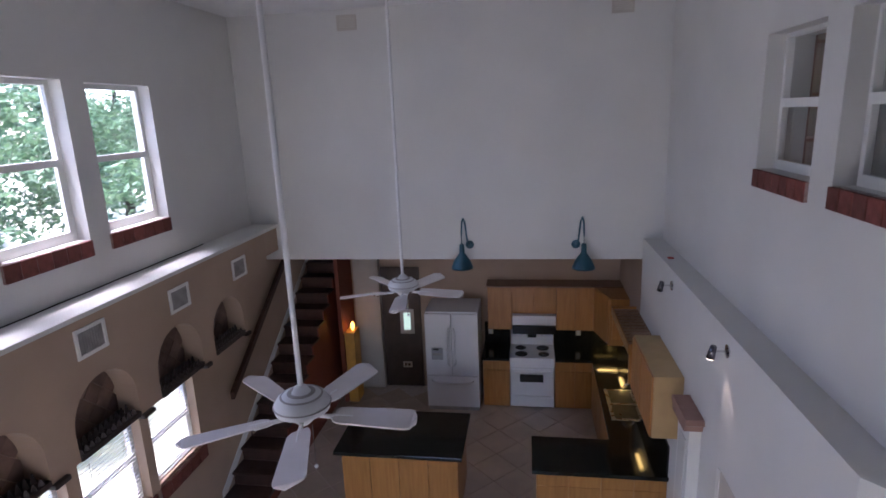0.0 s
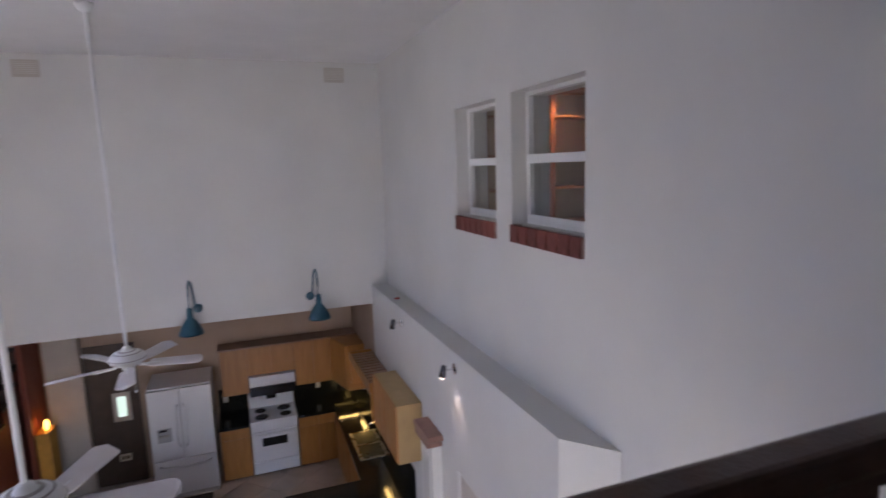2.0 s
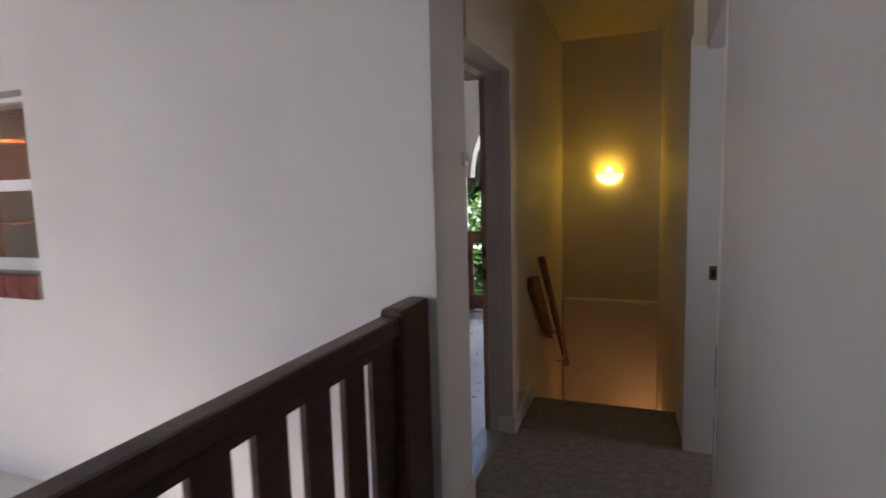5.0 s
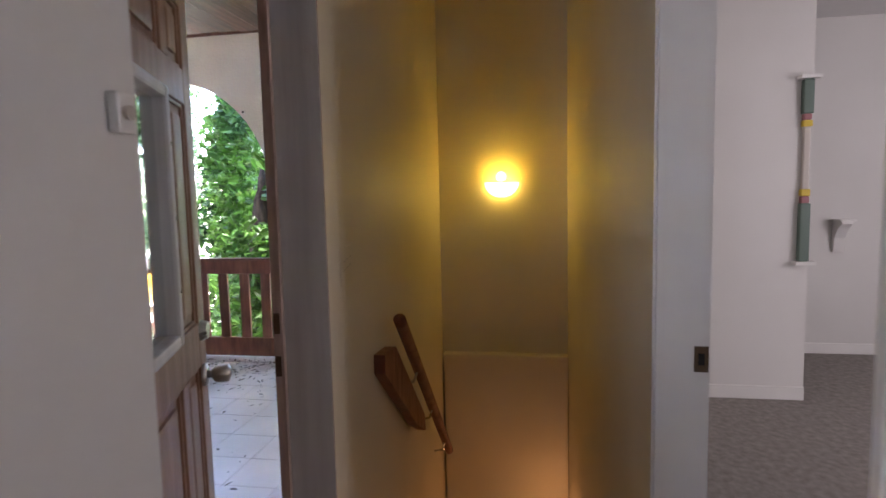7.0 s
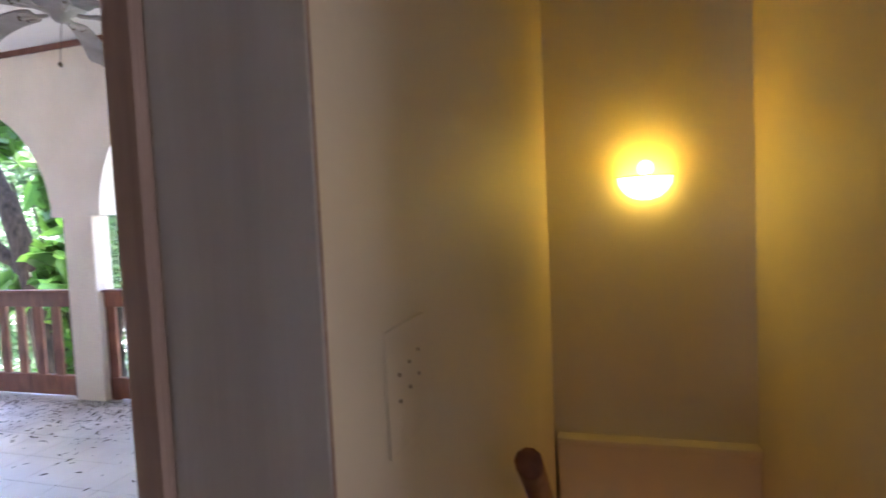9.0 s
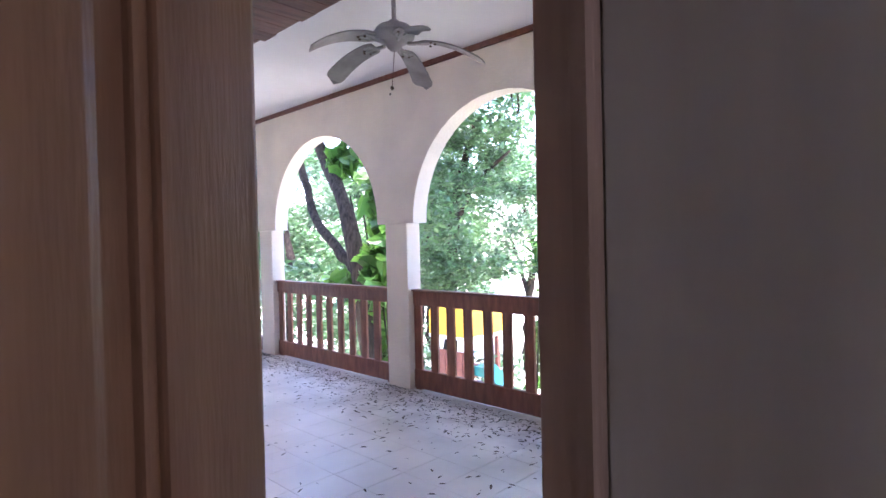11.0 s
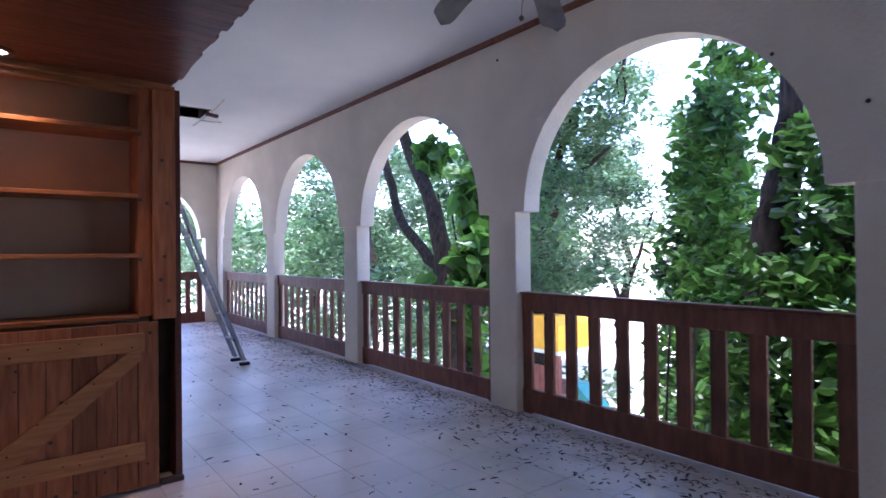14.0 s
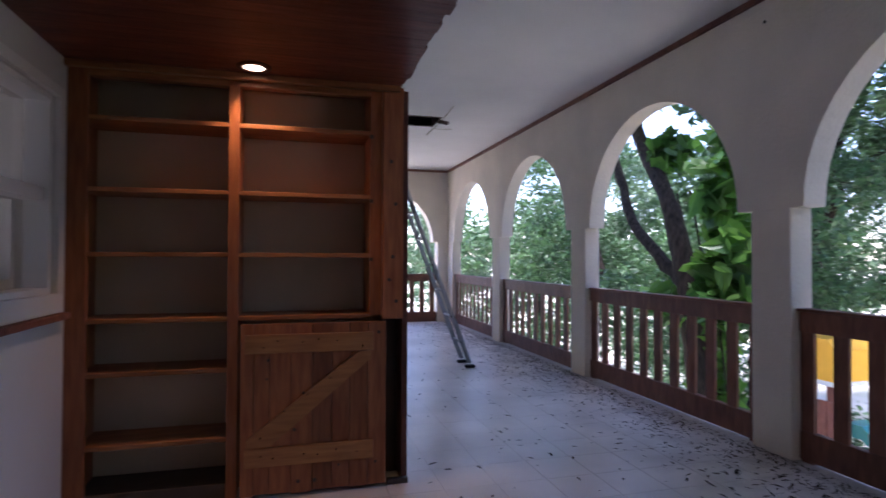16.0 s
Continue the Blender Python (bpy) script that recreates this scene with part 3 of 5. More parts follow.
def cabinet(label, x0, x1, y0, y1, z0, z1, face, doors, drawers=0, group="kitchen cabinets", ends=None):
    """A cabinet with doors on one face: -y or -x."""
    c = thing("cabinet", label, "cabinet", ((x0 + x1) / 2, (y0 + y1) / 2, z0), group)
    cx, cy = (x0 + x1) / 2, (y0 + y1) / 2
    m = Matrix.Translation((-cx, -cy, -z0))
    part("body", placed(B(x0, x1, y0, y1, z0, z1, bevel=0.003), m), ends or M_MAPLE, c)
    zd = z1 - 0.16 if drawers else z1
    for i in range(doors):
        if face == "-y":
            w = (x1 - x0) / doors
            q = (x0 + i * w + 0.006, x0 + (i + 1) * w - 0.006)
            d = part("door", placed(B(*q, y0 - 0.02, y0 - 0.0005, z0 + 0.012, zd - 0.008, bevel=0.004), m), M_MAPLE, c)
            if drawers:
                part("drawer", placed(B(*q, y0 - 0.02, y0 - 0.0005, zd, z1 - 0.01, bevel=0.004), m), M_MAPLE, c)
        else:
            w = (y1 - y0) / doors
            q = (y0 + i * w + 0.006, y0 + (i + 1) * w - 0.006)
            d = part("door", placed(B(x0 - 0.02, x0 - 0.0005, *q, z0 + 0.012, zd - 0.008, bevel=0.004), m), M_MAPLE, c)
    return c


YF = 7.78
cabinet("maple base cabinet beside the fridge", -2.37, -1.955, YF, YK, ZF + 0.02, ZT - 0.04, "-y", 1, 1)
cabinet("maple base cabinet beside the stove", -1.255, -0.66, YF, YK, ZF + 0.02, ZT - 0.04, "-y", 2, 1)
cabinet("maple base cabinet under the sink", -0.68, XG, 5.64, YF - 0.02, ZF + 0.02, ZT - 0.04, "-x", 4, 0)
cabinet("maple peninsula cabinet under black granite", -1.58, XG, 5.02, 5.60, ZF + 0.02, ZT - 0.04, "-y", 4, 1)
cabinet("maple kitchen island under a granite top", -3.83, -2.46, 5.19, 6.01, ZF + 0.001, ZT - 0.04, "-y", 4, 0)
cabinet("maple wall cabinets beside the range hood", -2.30, -1.92, 8.06, YK, -1.90, -1.19, "-y", 1)
cabinet("maple wall cabinet over the range hood", -1.92, -1.23, 8.06, YK, -1.63, -1.19, "-y", 2)
cabinet("maple wall cabinets beside the range hood", -1.23, -0.66, 8.06, YK, -1.90, -1.19, "-y", 2)
cc = thing("cabinet", "diagonal corner wall cabinet of maple", "cabinet", (-0.45, 8.2, -1.90), "kitchen cabinets")
mc = Matrix.Translation((0.45, -8.2, 1.90))
part("body", placed(prism(bmesh.new(), [(-0.655, 8.06), (-0.655, YK), (XG, YK), (XG, 7.50), (-0.50, 7.50)], "z", -1.90, -1.19), mc), M_MAPLE, cc)
part("door", placed(prism(bmesh.new(), [(-0.665, 8.03), (-0.648, 8.03), (-0.505, 7.52), (-0.522, 7.52)], "z", -1.88, -1.21), mc), M_MAPLE, cc)
part("cornice", B(-2.32, XG, 8.03, YK, -1.19, -1.17, bevel=0.004), M_DOORWOOD, None)
tagged(bpy.data.objects["cornice"], "thin wooden cornice board on the wall cabinets", "cornice")
sc = thing("dish_rack_cabinet", "open slatted wooden shelf on the kitchen side wall", "shelf", (-0.38, 6.3, -1.25), "kitchen cabinets")
for k in range(12):
    part("slat", B(-0.16, 0.145, -0.55 + k * 0.10, -0.48 + k * 0.10, 0.10, 0.125, bevel=0.003), M_DOORWOOD, sc)
part("side_panel", B(-0.16, 0.145, -0.57, -0.553, -0.35, 0.13), M_MAPLE, sc)
part("side_panel", B(-0.16, 0.145, 0.70, 0.717, -0.35, 0.13), M_MAPLE, sc)
part("front_rail", B(-0.175, -0.161, -0.57, 0.717, 0.02, 0.13), M_MAPLE, sc)
cabinet("tall pale maple wall cabinet over the sink counter", -0.50, XG, 4.66, 5.68, -1.62, -0.98, "-x", 2, ends=M_MAPLE_END)

for lab, q in (("black granite counter behind the stove", [(-2.39, YF - 0.03), (-2.39, YK), (-1.955, YK), (-1.955, YF - 0.03)]),
               ("black granite counter with a steel sink", [(-1.255, YF - 0.03), (-1.255, YK), (XG, YK), (XG, 4.96), (-1.63, 4.96), (-1.63, 5.63), (-0.74, 5.63), (-0.70, YF - 0.03)]),
               ("black granite island top", [(-3.90, 5.10), (-2.40, 5.10), (-2.40, 6.08), (-3.90, 6.08)])):
    ob = tagged(part("countertop", prism(bmesh.new(), q, "z", ZT - 0.045, ZT), M_GRANITE), lab, "countertop", "granite countertops")
    mod = ob.modifiers.new("edge", "BEVEL")
    mod.width, mod.segments = 0.006, 2
for a, b in ((-2.38, -1.96), (-1.25, XG)):
    tagged(part("backsplash", B(a, b, YK - 0.02, YK - 0.001, ZT, -1.90), M_GRANITE), "black granite backsplash behind the counter", "backsplash")
tagged(part("backsplash", B(XG - 0.02, XG - 0.001, 5.0, YK - 0.021, ZT, -1.92), M_GRANITE), "black granite backsplash on the side wall", "backsplash")
for x in (-2.28, -0.86):
    o = thing("wall_outlet", "ivory power outlet on black granite", "outlet", (x, YK - 0.02, -2.05), "kitchen outlets")
    part("plate", B(-0.04, 0.04, -0.008, 0, -0.06, 0.06, bevel=0.003), M_OUTLET, o)
    part("socket", B(-0.018, 0.018, -0.011, -0.008, -0.045, -0.008), M_TRIM, o)
    part("socket", B(-0.018, 0.018, -0.011, -0.008, 0.008, 0.045), M_TRIM, o)

# sink
sk = thing("sink", "double bowl stainless steel sink in granite", "sink", (-0.46, 6.45, ZT))
part("rim", B(-0.19, 0.19, -0.40, 0.40, 0.0, 0.006, bevel=0.002), M_STEEL, sk)
# flat bowl plates: the shade inside them is put into the dark steel
for s in (-0.19, 0.19):
    part("bowl", B(-0.145, 0.145, s - 0.165, s + 0.165, 0.0062, 0.009, bevel=0.001), material("sink_bowl_shaded", (0.16, 0.16, 0.15), 0.3, 0.2, 8, 0, metal=1.0), sk)
fb = tube(bmesh.new(), [(0.16, 0, 0), (0.16, 0, 0.22), (0.13, 0, 0.28), (0.06, 0, 0.30), (0.0, 0, 0.26)], 0.012)
part("faucet", fb, M_CHROME, sk, smooth=True)

# stove
st = thing("stove", "white electric range with four coil burners", "stove", (-1.605, YF - 0.02, ZF))
part("body", B(-0.34, 0.34, 0.0, 0.60, 0.03, 0.845, bevel=0.006), M_APPL, st)
dr = part("oven_door", B(-0.33, 0.33, -0.028, -0.001, 0.24, 0.70, bevel=0.008), M_APPL, st)
part("oven_window", B(-0.19, 0.17, -0.031, -0.0285, 0.47, 0.60, bevel=0.001), M_BLACK, dr)
part("handle", C((-0.29, -0.06, 0.665), (0.29, -0.06, 0.665), 0.013), M_APPL, dr)
part("drawer", B(-0.33, 0.33, -0.026, -0.001, 0.05, 0.225, bevel=0.008), M_APPL, st)
part("cooktop", B(-0.345, 0.345, -0.01, 0.60, 0.846, 0.865, bevel=0.006), M_APPL, st)
for x, y, r in ((-0.17, 0.14, 0.10), (0.18, 0.14, 0.085), (-0.18, 0.38, 0.085), (0.17, 0.38, 0.10)):
    bn = part("burner", lathe(bmesh.new(), [(r, 0.0), (r, 0.006), (r * 0.8, 0.008), (r * 0.3, 0.004), (0.01, 0.006)], 20, Matrix.Translation((x, y, 0.866))), M_BLACK, st, "black coil burner")
    co = bmesh.new()
    tube(co, [(x + rr * math.cos(a), y + rr * math.sin(a), 0.876) for rr, a in [(r * (0.25 + 0.6 * k / 40), 2 * math.pi * 3 * k / 40) for k in range(41)]], 0.006, 6)
    part("coil", co, M_BLACK, bn)
gp = part("control_panel", B(-0.34, 0.34, 0.52, 0.60, 0.865, 1.10, bevel=0.012), M_APPL, st)
part("clock", B(-0.07, 0.07, 0.516, 0.5205, 0.99, 1.05), M_BLACK, gp)
for x in (-0.27, -0.18, 0.18, 0.27):
    part("knob", C((x, 0.52, 1.02), (x, 0.497, 1.02), 0.022, 0.018), M_APPL, gp)
# hood
hd = thing("range_hood", "white range hood with a black front over the stove", "range hood", (-1.575, 7.98, -1.95))
part("body", prism(bmesh.new(), [(0.06, 0.13), (0.0, 0.16), (0.0, 0.31), (0.08, 0.318), (0.41, 0.318), (0.41, 0.13)], "x", -0.335, 0.335), M_APPL, hd)
part("front_band", B(-0.335, 0.335, 0.02, 0.40, 0.0, 0.13), M_BLACK, hd)

# fridge
fr = thing("fridge", "white french door fridge with an ice dispenser", "fridge", (-2.835, 7.60, ZF))
part("body", B(-0.41, 0.41, 0.055, 0.72, 0.03, 1.64, bevel=0.01), M_APPL, fr)
for x0, x1 in ((-0.412, -0.004), (0.004, 0.412)):
    d = part("door", B(x0, x1, 0.0, 0.053, 0.60, 1.62, bevel=0.012), M_APPL, fr)
    hx = -0.035 if x0 < -0.1 else 0.035
    part("handle", tube(bmesh.new(), [(hx, -0.005, 0.78), (hx * 1.6, -0.045, 0.84), (hx * 1.9, -0.055, 1.08), (hx * 1.6, -0.045, 1.34), (hx, -0.005, 1.40)], 0.012), M_APPL, d, smooth=True)
    if x0 < -0.1:
        part("dispenser", B(-0.32, -0.14, -0.004, 0.0, 0.87, 1.07, bevel=0.001), material("dispenser_grey", (0.33, 0.33, 0.35), 0.4, 0.1, 6, 0), d)
        part("dispenser_tray", B(-0.30, -0.16, -0.02, -0.0045, 0.95, 0.98), M_FANGREYM, d)
        part("display", B(-0.29, -0.20, -0.007, -0.0045, 1.03, 1.05), M_BLACK, d)
fz = part("freezer_drawer", B(-0.412, 0.412, 0.0, 0.053, 0.07, 0.59, bevel=0.012), M_APPL, fr)
part("handle", tube(bmesh.new(), [(-0.33, -0.005, 0.52), (-0.28, -0.045, 0.51), (0, -0.055, 0.495), (0.28, -0.045, 0.51), (0.33, -0.005, 0.52)], 0.013), M_APPL, fz, smooth=True)
part("kick_grille", B(-0.40, 0.40, 0.03, 0.055, 0.0, 0.065), M_FANGREYM, fr)

# wall lamps over the kitchen
for x, hand in ((-2.42, 1), (-1.06, -1)):
    wl = thing("wall_lamp", "teal gooseneck barn lamp on the white wall", "wall lamp", (x, YW, -0.20), "barn wall lamps")
    part("wall_plate", lathe(bmesh.new(), [(0.055, 0), (0.055, 0.012), (0.035, 0.03), (0.012, 0.032)], 20, pose(0, 0, 0, 90)), M_TEAL, wl)
    pts = [(0, -0.02, 0)] + [(-0.02 - 0.03 * k / 4, -0.05 - 0.01 * k, 0.08 * k) for k in range(1, 5)]
    pts += [(-0.06, -0.13 + -0.05 * math.sin(a), 0.36 + 0.05 * (1 - math.cos(a)) * 0.5) for a in (0.4, 0.9, 1.5)]
    pts += [(-0.075, -0.21, 0.33), (-0.08, -0.22, 0.20), (-0.08, -0.22, 0.02)]
    pts = [(hand * p[0], p[1], p[2]) for p in pts]
    part("gooseneck", tube(bmesh.new(), pts, 0.011), M_TEAL, wl, smooth=True)
    part("shade", lathe(bmesh.new(), [(0.02, 0.06), (0.03, 0.055), (0.035, -0.06), (0.065, -0.10), (0.105, -0.16), (0.135, -0.23), (0.142, -0.26), (0.132, -0.25), (0.09, -0.15), (0.02, -0.09)], 28, Matrix.Translation((-0.08 * hand, -0.22, 0.0))), M_TEAL, wl, smooth=True)

# spot lamps on the furred wall
for k, (y, z) in enumerate(((5.28, -0.28), (3.66, -0.27))):
    sp = thing("spot_lamp", "small chrome swivel spot lamp on the white wall", "wall lamp", (XG, y, z), "chrome spot lamps")
    part("wall_plate", lathe(bmesh.new(), [(0.05, 0), (0.05, 0.008), (0.02, 0.018), (0.01, 0.02)], 18, pose(0, 0, 0, 0, -90)), M_CHROME, sp)
    part("arm", C((-0.015, 0, 0), (-0.10, 0, 0), 0.008), M_CHROME, sp)
    part("head", C((-0.10, 0, 0.04), (-0.115, 0.01, -0.06), 0.022, 0.03, seg=20), M_GUNMETAL, sp, smooth=True)
    if k:
        part("bulb", C((-0.1152, 0.01, -0.0605), (-0.1165, 0.01, -0.068), 0.024), M_BULB, sp)
lamp("spot_light", "SPOT", 0.6, (1, 0.82, 0.62), look((XG - 0.13, 3.67, -0.345), (XG + 0.02, 3.55, -0.75)), 0.02, spot=50)
# carved bracket and pilaster
cb = thing("pilaster", "white pilaster with a wooden capital on the wall", "pilaster", (XG, 4.25, ZF))
part("shaft", B(-0.10, 0.0, -0.17, 0.17, 0.0, 1.93, bevel=0.006), M_TRIM, cb)
part("panel", B(-0.108, -0.10, -0.10, 0.10, 0.2, 1.80), M_WALL, cb)
part("capital", prism(bmesh.new(), [(-0.22, 2.06), (0.22, 2.06), (0.24, 2.02), (0.20, 1.99), (0.19, 1.94), (-0.19, 1.94), (-0.20, 1.99), (-0.24, 2.02)], "x", -0.15, 0.0), material("rosy_wood", (0.30, 0.17, 0.13), 0.6, 0.2, 6, 0.1, 50), cb)
nd = thing("wall_niche", "white framed doorway panel in the lower wall", "door frame", (XG, 3.35, ZF))
part("jamb", B(-0.012, -0.001, -0.30, -0.24, 0.0, 1.90), M_TRIM, nd)
part("jamb", B(-0.012, -0.001, 0.24, 0.30, 0.0, 1.90), M_TRIM, nd)
part("panel", B(-0.004, -0.001, -0.24, 0.24, 0.0, 1.90), M_STONE, nd)
tagged(part("red_tag", B(XG + 0.06, XG + 0.12, 5.75, 5.80, -0.13, -0.115, bevel=0.004), material("red_plastic", (0.4, 0.04, 0.03), 0.5, 0.1, 5, 0)), "small red plastic scrap on the ledge", "scrap")
cbm = tube(bmesh.new(), [(XL + 0.02, 2.4 + 0.35 * k, 0.104 + 0.004 * (k % 2)) for k in range(10)], 0.006, 6)
tagged(part("cable", cbm, M_BLACK), "thin dark cable along the white ledge", "cable")

# stairs behind
sr = thing("staircase", "dark wooden stairs beside a rust red panel", "staircase", (-5.06, 5.05, ZF))
for k in range(15):
    part("tread", B(-0.26, 0.29, k * 0.262 - 0.02, (k + 1) * 0.262, 0.175 * (k + 1) - 0.035, 0.175 * (k + 1), bevel=0.006), M_STAIRTREAD, sr)
    part("riser", B(-0.25, 0.26, k * 0.262, k * 0.262 + 0.015, 0.175 * k, 0.175 * (k + 1) - 0.036), M_STAIRTREAD, sr)
side = [(0.0, 0.0)]
for k in range(15):
    side += [(k * 0.262, 0.175 * (k + 1) - 0.04), ((k + 1) * 0.262, 0.175 * (k + 1) - 0.04)]
side += [(15 * 0.262, 0.0)]
part("side_panel", prism(bmesh.new(), side, "x", 0.262, 0.28), M_REDWALL, sr)
part("skirt_board", prism(bmesh.new(), [(0, 0.1), (3.9, 2.73), (3.9, 2.83), (0, 0.25)], "x", -0.268, -0.262), M_TRIM, sr)
part("handrail", prism(bmesh.new(), [(0.35, 1.30), (3.0, 3.10), (3.0, 3.19), (0.35, 1.40)], "x", -0.20, -0.15), M_DARKWOOD, sr)
tagged(part("stair_wall", B(-4.68, -4.62, 7.75, YK, ZF, -0.45), M_REDWALL), "rust red wall beside the stairs", kind="structure")
# entry door and panels at the back
dd = thing("entry_door", "dark brown entry door with a small glazed slot", "door", (-3.78, YK - 0.02, ZF))
part("leaf", B(-0.33, 0.33, -0.02, 0.015, 0.01, 2.15, bevel=0.004), M_DARKDOOR, dd)
# the pane itself glows in place of daylight from outside
part("glazing", B(0.03, 0.15, -0.024, -0.0205, 1.05, 1.36), glow("slot_daylight_glow", (0.55, 0.75, 0.55), 0.15), dd)
part("frame", B(-0.03, 0.21, -0.0235, -0.0203, 0.98, 1.42), M_STONE, dd)
part("switch_plate", B(-0.02, 0.14, -0.03, -0.0235, 0.36, 0.47, bevel=0.002), M_OUTLET, dd)
part("switch", B(0.01, 0.05, -0.035, -0.0302, 0.39, 0.44), M_BRONZE, dd)
part("switch", B(0.07, 0.11, -0.035, -0.0302, 0.39, 0.44), M_BRONZE, dd)
tagged(part("panel_wall", B(-4.55, -4.12, YK - 0.12, YK - 0.002, ZF, -0.75), M_STONE), "beige wall panel beside the entry door", "wall panel")
tl = thing("table_lamp", "small lamp with a yellow glow on a side stand", "lamp", (-4.50, 7.9, ZF))
part("stand", B(-0.10, 0.06, -0.15, 0.15, 0.0, 1.22, bevel=0.005), material("ochre_wood", (0.55, 0.28, 0.04), 0.5, 0.2, 6, 0.05), tl)
part("bulb", lathe(bmesh.new(), [(0.015, 1.22), (0.03, 1.26), (0.035, 1.31), (0.012, 1.36)], 14), glow("amber_bulb", (1.0, 0.45, 0.05), 1.2), tl, smooth=True)

# warm strips under the wall cabinets, mirrored by the granite
for x, y, z, turn in ((-0.275, 6.18, -1.602, 0), (-0.42, 8.12, -1.915, 90), (-0.265, 7.72, -1.915, 0)):
    s = thing("strip_light", "lit warm strip lamp under a wall cabinet", "strip light", (x, y, z), "under cabinet lights", turn)
    part("housing", B(-0.03, 0.03, -0.17, 0.17, -0.015, 0.014), M_TRIM, s)
    part("tube", B(-0.018, 0.018, -0.15, 0.15, -0.022, -0.0152), M_STRIP, s)


def ceiling_fan(label, at, ztop, blades, r, phase, mat_b, mat_m, droop=0.0, group="white ceiling fans", rod=0.014, s=1.0):
    f = thing("ceiling_fan", label, "ceiling fan", at, group)
    h = ztop - at[2]
    part("canopy", lathe(bmesh.new(), [(0.065, h), (0.065, h - 0.02), (0.045, h - 0.06), (0.02, h - 0.07)], 20), mat_m, f, smooth=True)
    part("downrod", C((0, 0, 0.1 * s), (0, 0, h - 0.06), rod), mat_m, f)
    part("motor", lathe(bmesh.new(), [(0.02, 0.12), (0.035, 0.11), (0.045, 0.085), (0.09, 0.075), (0.125, 0.055), (0.145, 0.02), (0.14, -0.01), (0.10, -0.035), (0.06, -0.045), (0.05, -0.075), (0.03, -0.095), (0.005, -0.10)], 32, Matrix.Scale(s, 4)), mat_m, f, smooth=True)
    for rr, zz in ((0.147, 0.020), (0.108, 0.067), (0.070, 0.081)):
        part("motor_ring", lathe(bmesh.new(), [(rr - 0.010, zz - 0.003), (rr, zz - 0.003), (rr + 0.002, zz), (rr, zz + 0.003), (rr - 0.010, zz + 0.003)], 32, Matrix.Scale(s, 4)), M_FANGREYM, f, smooth=True)
    for k in range(blades):
        m = pose(0, 0, -0.035 * s, 0, 0, phase + 360 / blades * k)
        b = bmesh.new()
        n, rows = 18, []
        for i in range(n + 1):
            u = i / n
            x = 0.17 * s + (r - 0.17 * s) * u
            w = (0.056 + 0.020 * u) * (math.sqrt(max(0.02, 1 - ((u - 0.88) / 0.122) ** 2)) if u > 0.88 else min(1, 0.72 + 4 * u))
            z = -droop * u * u
            rows.append([(x, -w, z - 0.014), (x, w, z + 0.010)])
        top = [[b.verts.new((p[0], p[1], p[2] + 0.004)) for p in q] for q in rows]
        bot = [[b.verts.new((p[0], p[1], p[2] - 0.004)) for p in q] for q in rows]
        for i in range(n):
            b.faces.new((top[i][0], top[i + 1][0], top[i + 1][1], top[i][1]))
            b.faces.new((bot[i][1], bot[i + 1][1], bot[i + 1][0], bot[i][0]))
            b.faces.new((top[i][0], bot[i][0], bot[i + 1][0], top[i + 1][0]))
            b.faces.new((top[i][1], top[i + 1][1], bot[i + 1][1], bot[i][1]))
        b.faces.new((top[0][1], bot[0][1], bot[0][0], top[0][0]))
        b.faces.new((top[n][0], bot[n][0], bot[n][1], top[n][1]))
        bl = part("blade", placed(b, m), mat_b, f, smooth=False)
        arm = bmesh.new()
        tube(arm, [(0.09 * s, 0, -0.01), (0.13 * s, 0, -0.012), (0.19 * s, 0.0, -0.008), (0.27 * s, 0.0, -0.008)], 0.012)
        tube(arm, [(0.14 * s, 0, -0.012), (0.19 * s, 0.03, -0.006), (0.25 * s, 0.032, -0.006)], 0.008, 8)
        tube(arm, [(0.14 * s, 0, -0.012), (0.19 * s, -0.03, -0.016), (0.25 * s, -0.032, -0.016)], 0.008, 8)
        part("blade_arm", placed(arm, m), mat_m, bl)
        for u, v in ((0.25, 0.032), (0.25, -0.032), (0.28, 0.0)):
            part("screw", placed(C((u * s, v, -0.016), (u * s, v, -0.024), 0.008, seg=8), m), M_BRONZE, bl)
    return f


f1 = ceiling_fan("white five blade ceiling fan on a long rod", (-2.81, 2.11, 0.05), ZC, 5, 0.60, 70, M_FANBLADE, M_FANWHITE)
f2 = ceiling_fan("white five blade ceiling fan on a long rod", (-2.84, 4.62, -0.10), ZC, 5, 0.60, 61, M_FANBLADE, M_FANWHITE)
for f, x, l in ((f1, 0.05, 0.33), (f2, 0.04, 0.28)):
    part("pull_chain", C((x, -0.02, -0.09), (x, -0.02, -l), 0.0022, seg=6), M_CHROME, f)
    part("chain_ball", lathe(bmesh.new(), [(0.002, 0.012), (0.01, 0.006), (0.012, 0), (0.008, -0.008), (0.002, -0.012)], 10, Matrix.Translation((x, -0.02, -l))), M_FANWHITE, f, smooth=True)

# ---- loft gallery and stair corridor ----
rl = thing("gallery_railing", "dark stained wooden gallery railing with flat balusters", "railing", (-2.7, 0.0, 0.0))
part("handrail", B(-2.75, 2.445, -0.035, 0.035, 0.912, 0.982, bevel=0.012), M_DARKWOOD, rl)
part("upper_rail", B(-2.75, 2.445, -0.02, 0.02, 0.880, 0.911), M_DARKWOOD, rl)
part("bottom_rail", B(-2.75, 2.445, -0.02, 0.02, 0.06, 0.12, bevel=0.004), M_DARKWOOD, rl)
nw = part("newel_post", B(2.447, 2.695, -0.045, 0.045, -0.28, 1.005, bevel=0.026), M_DARKWOOD, rl)
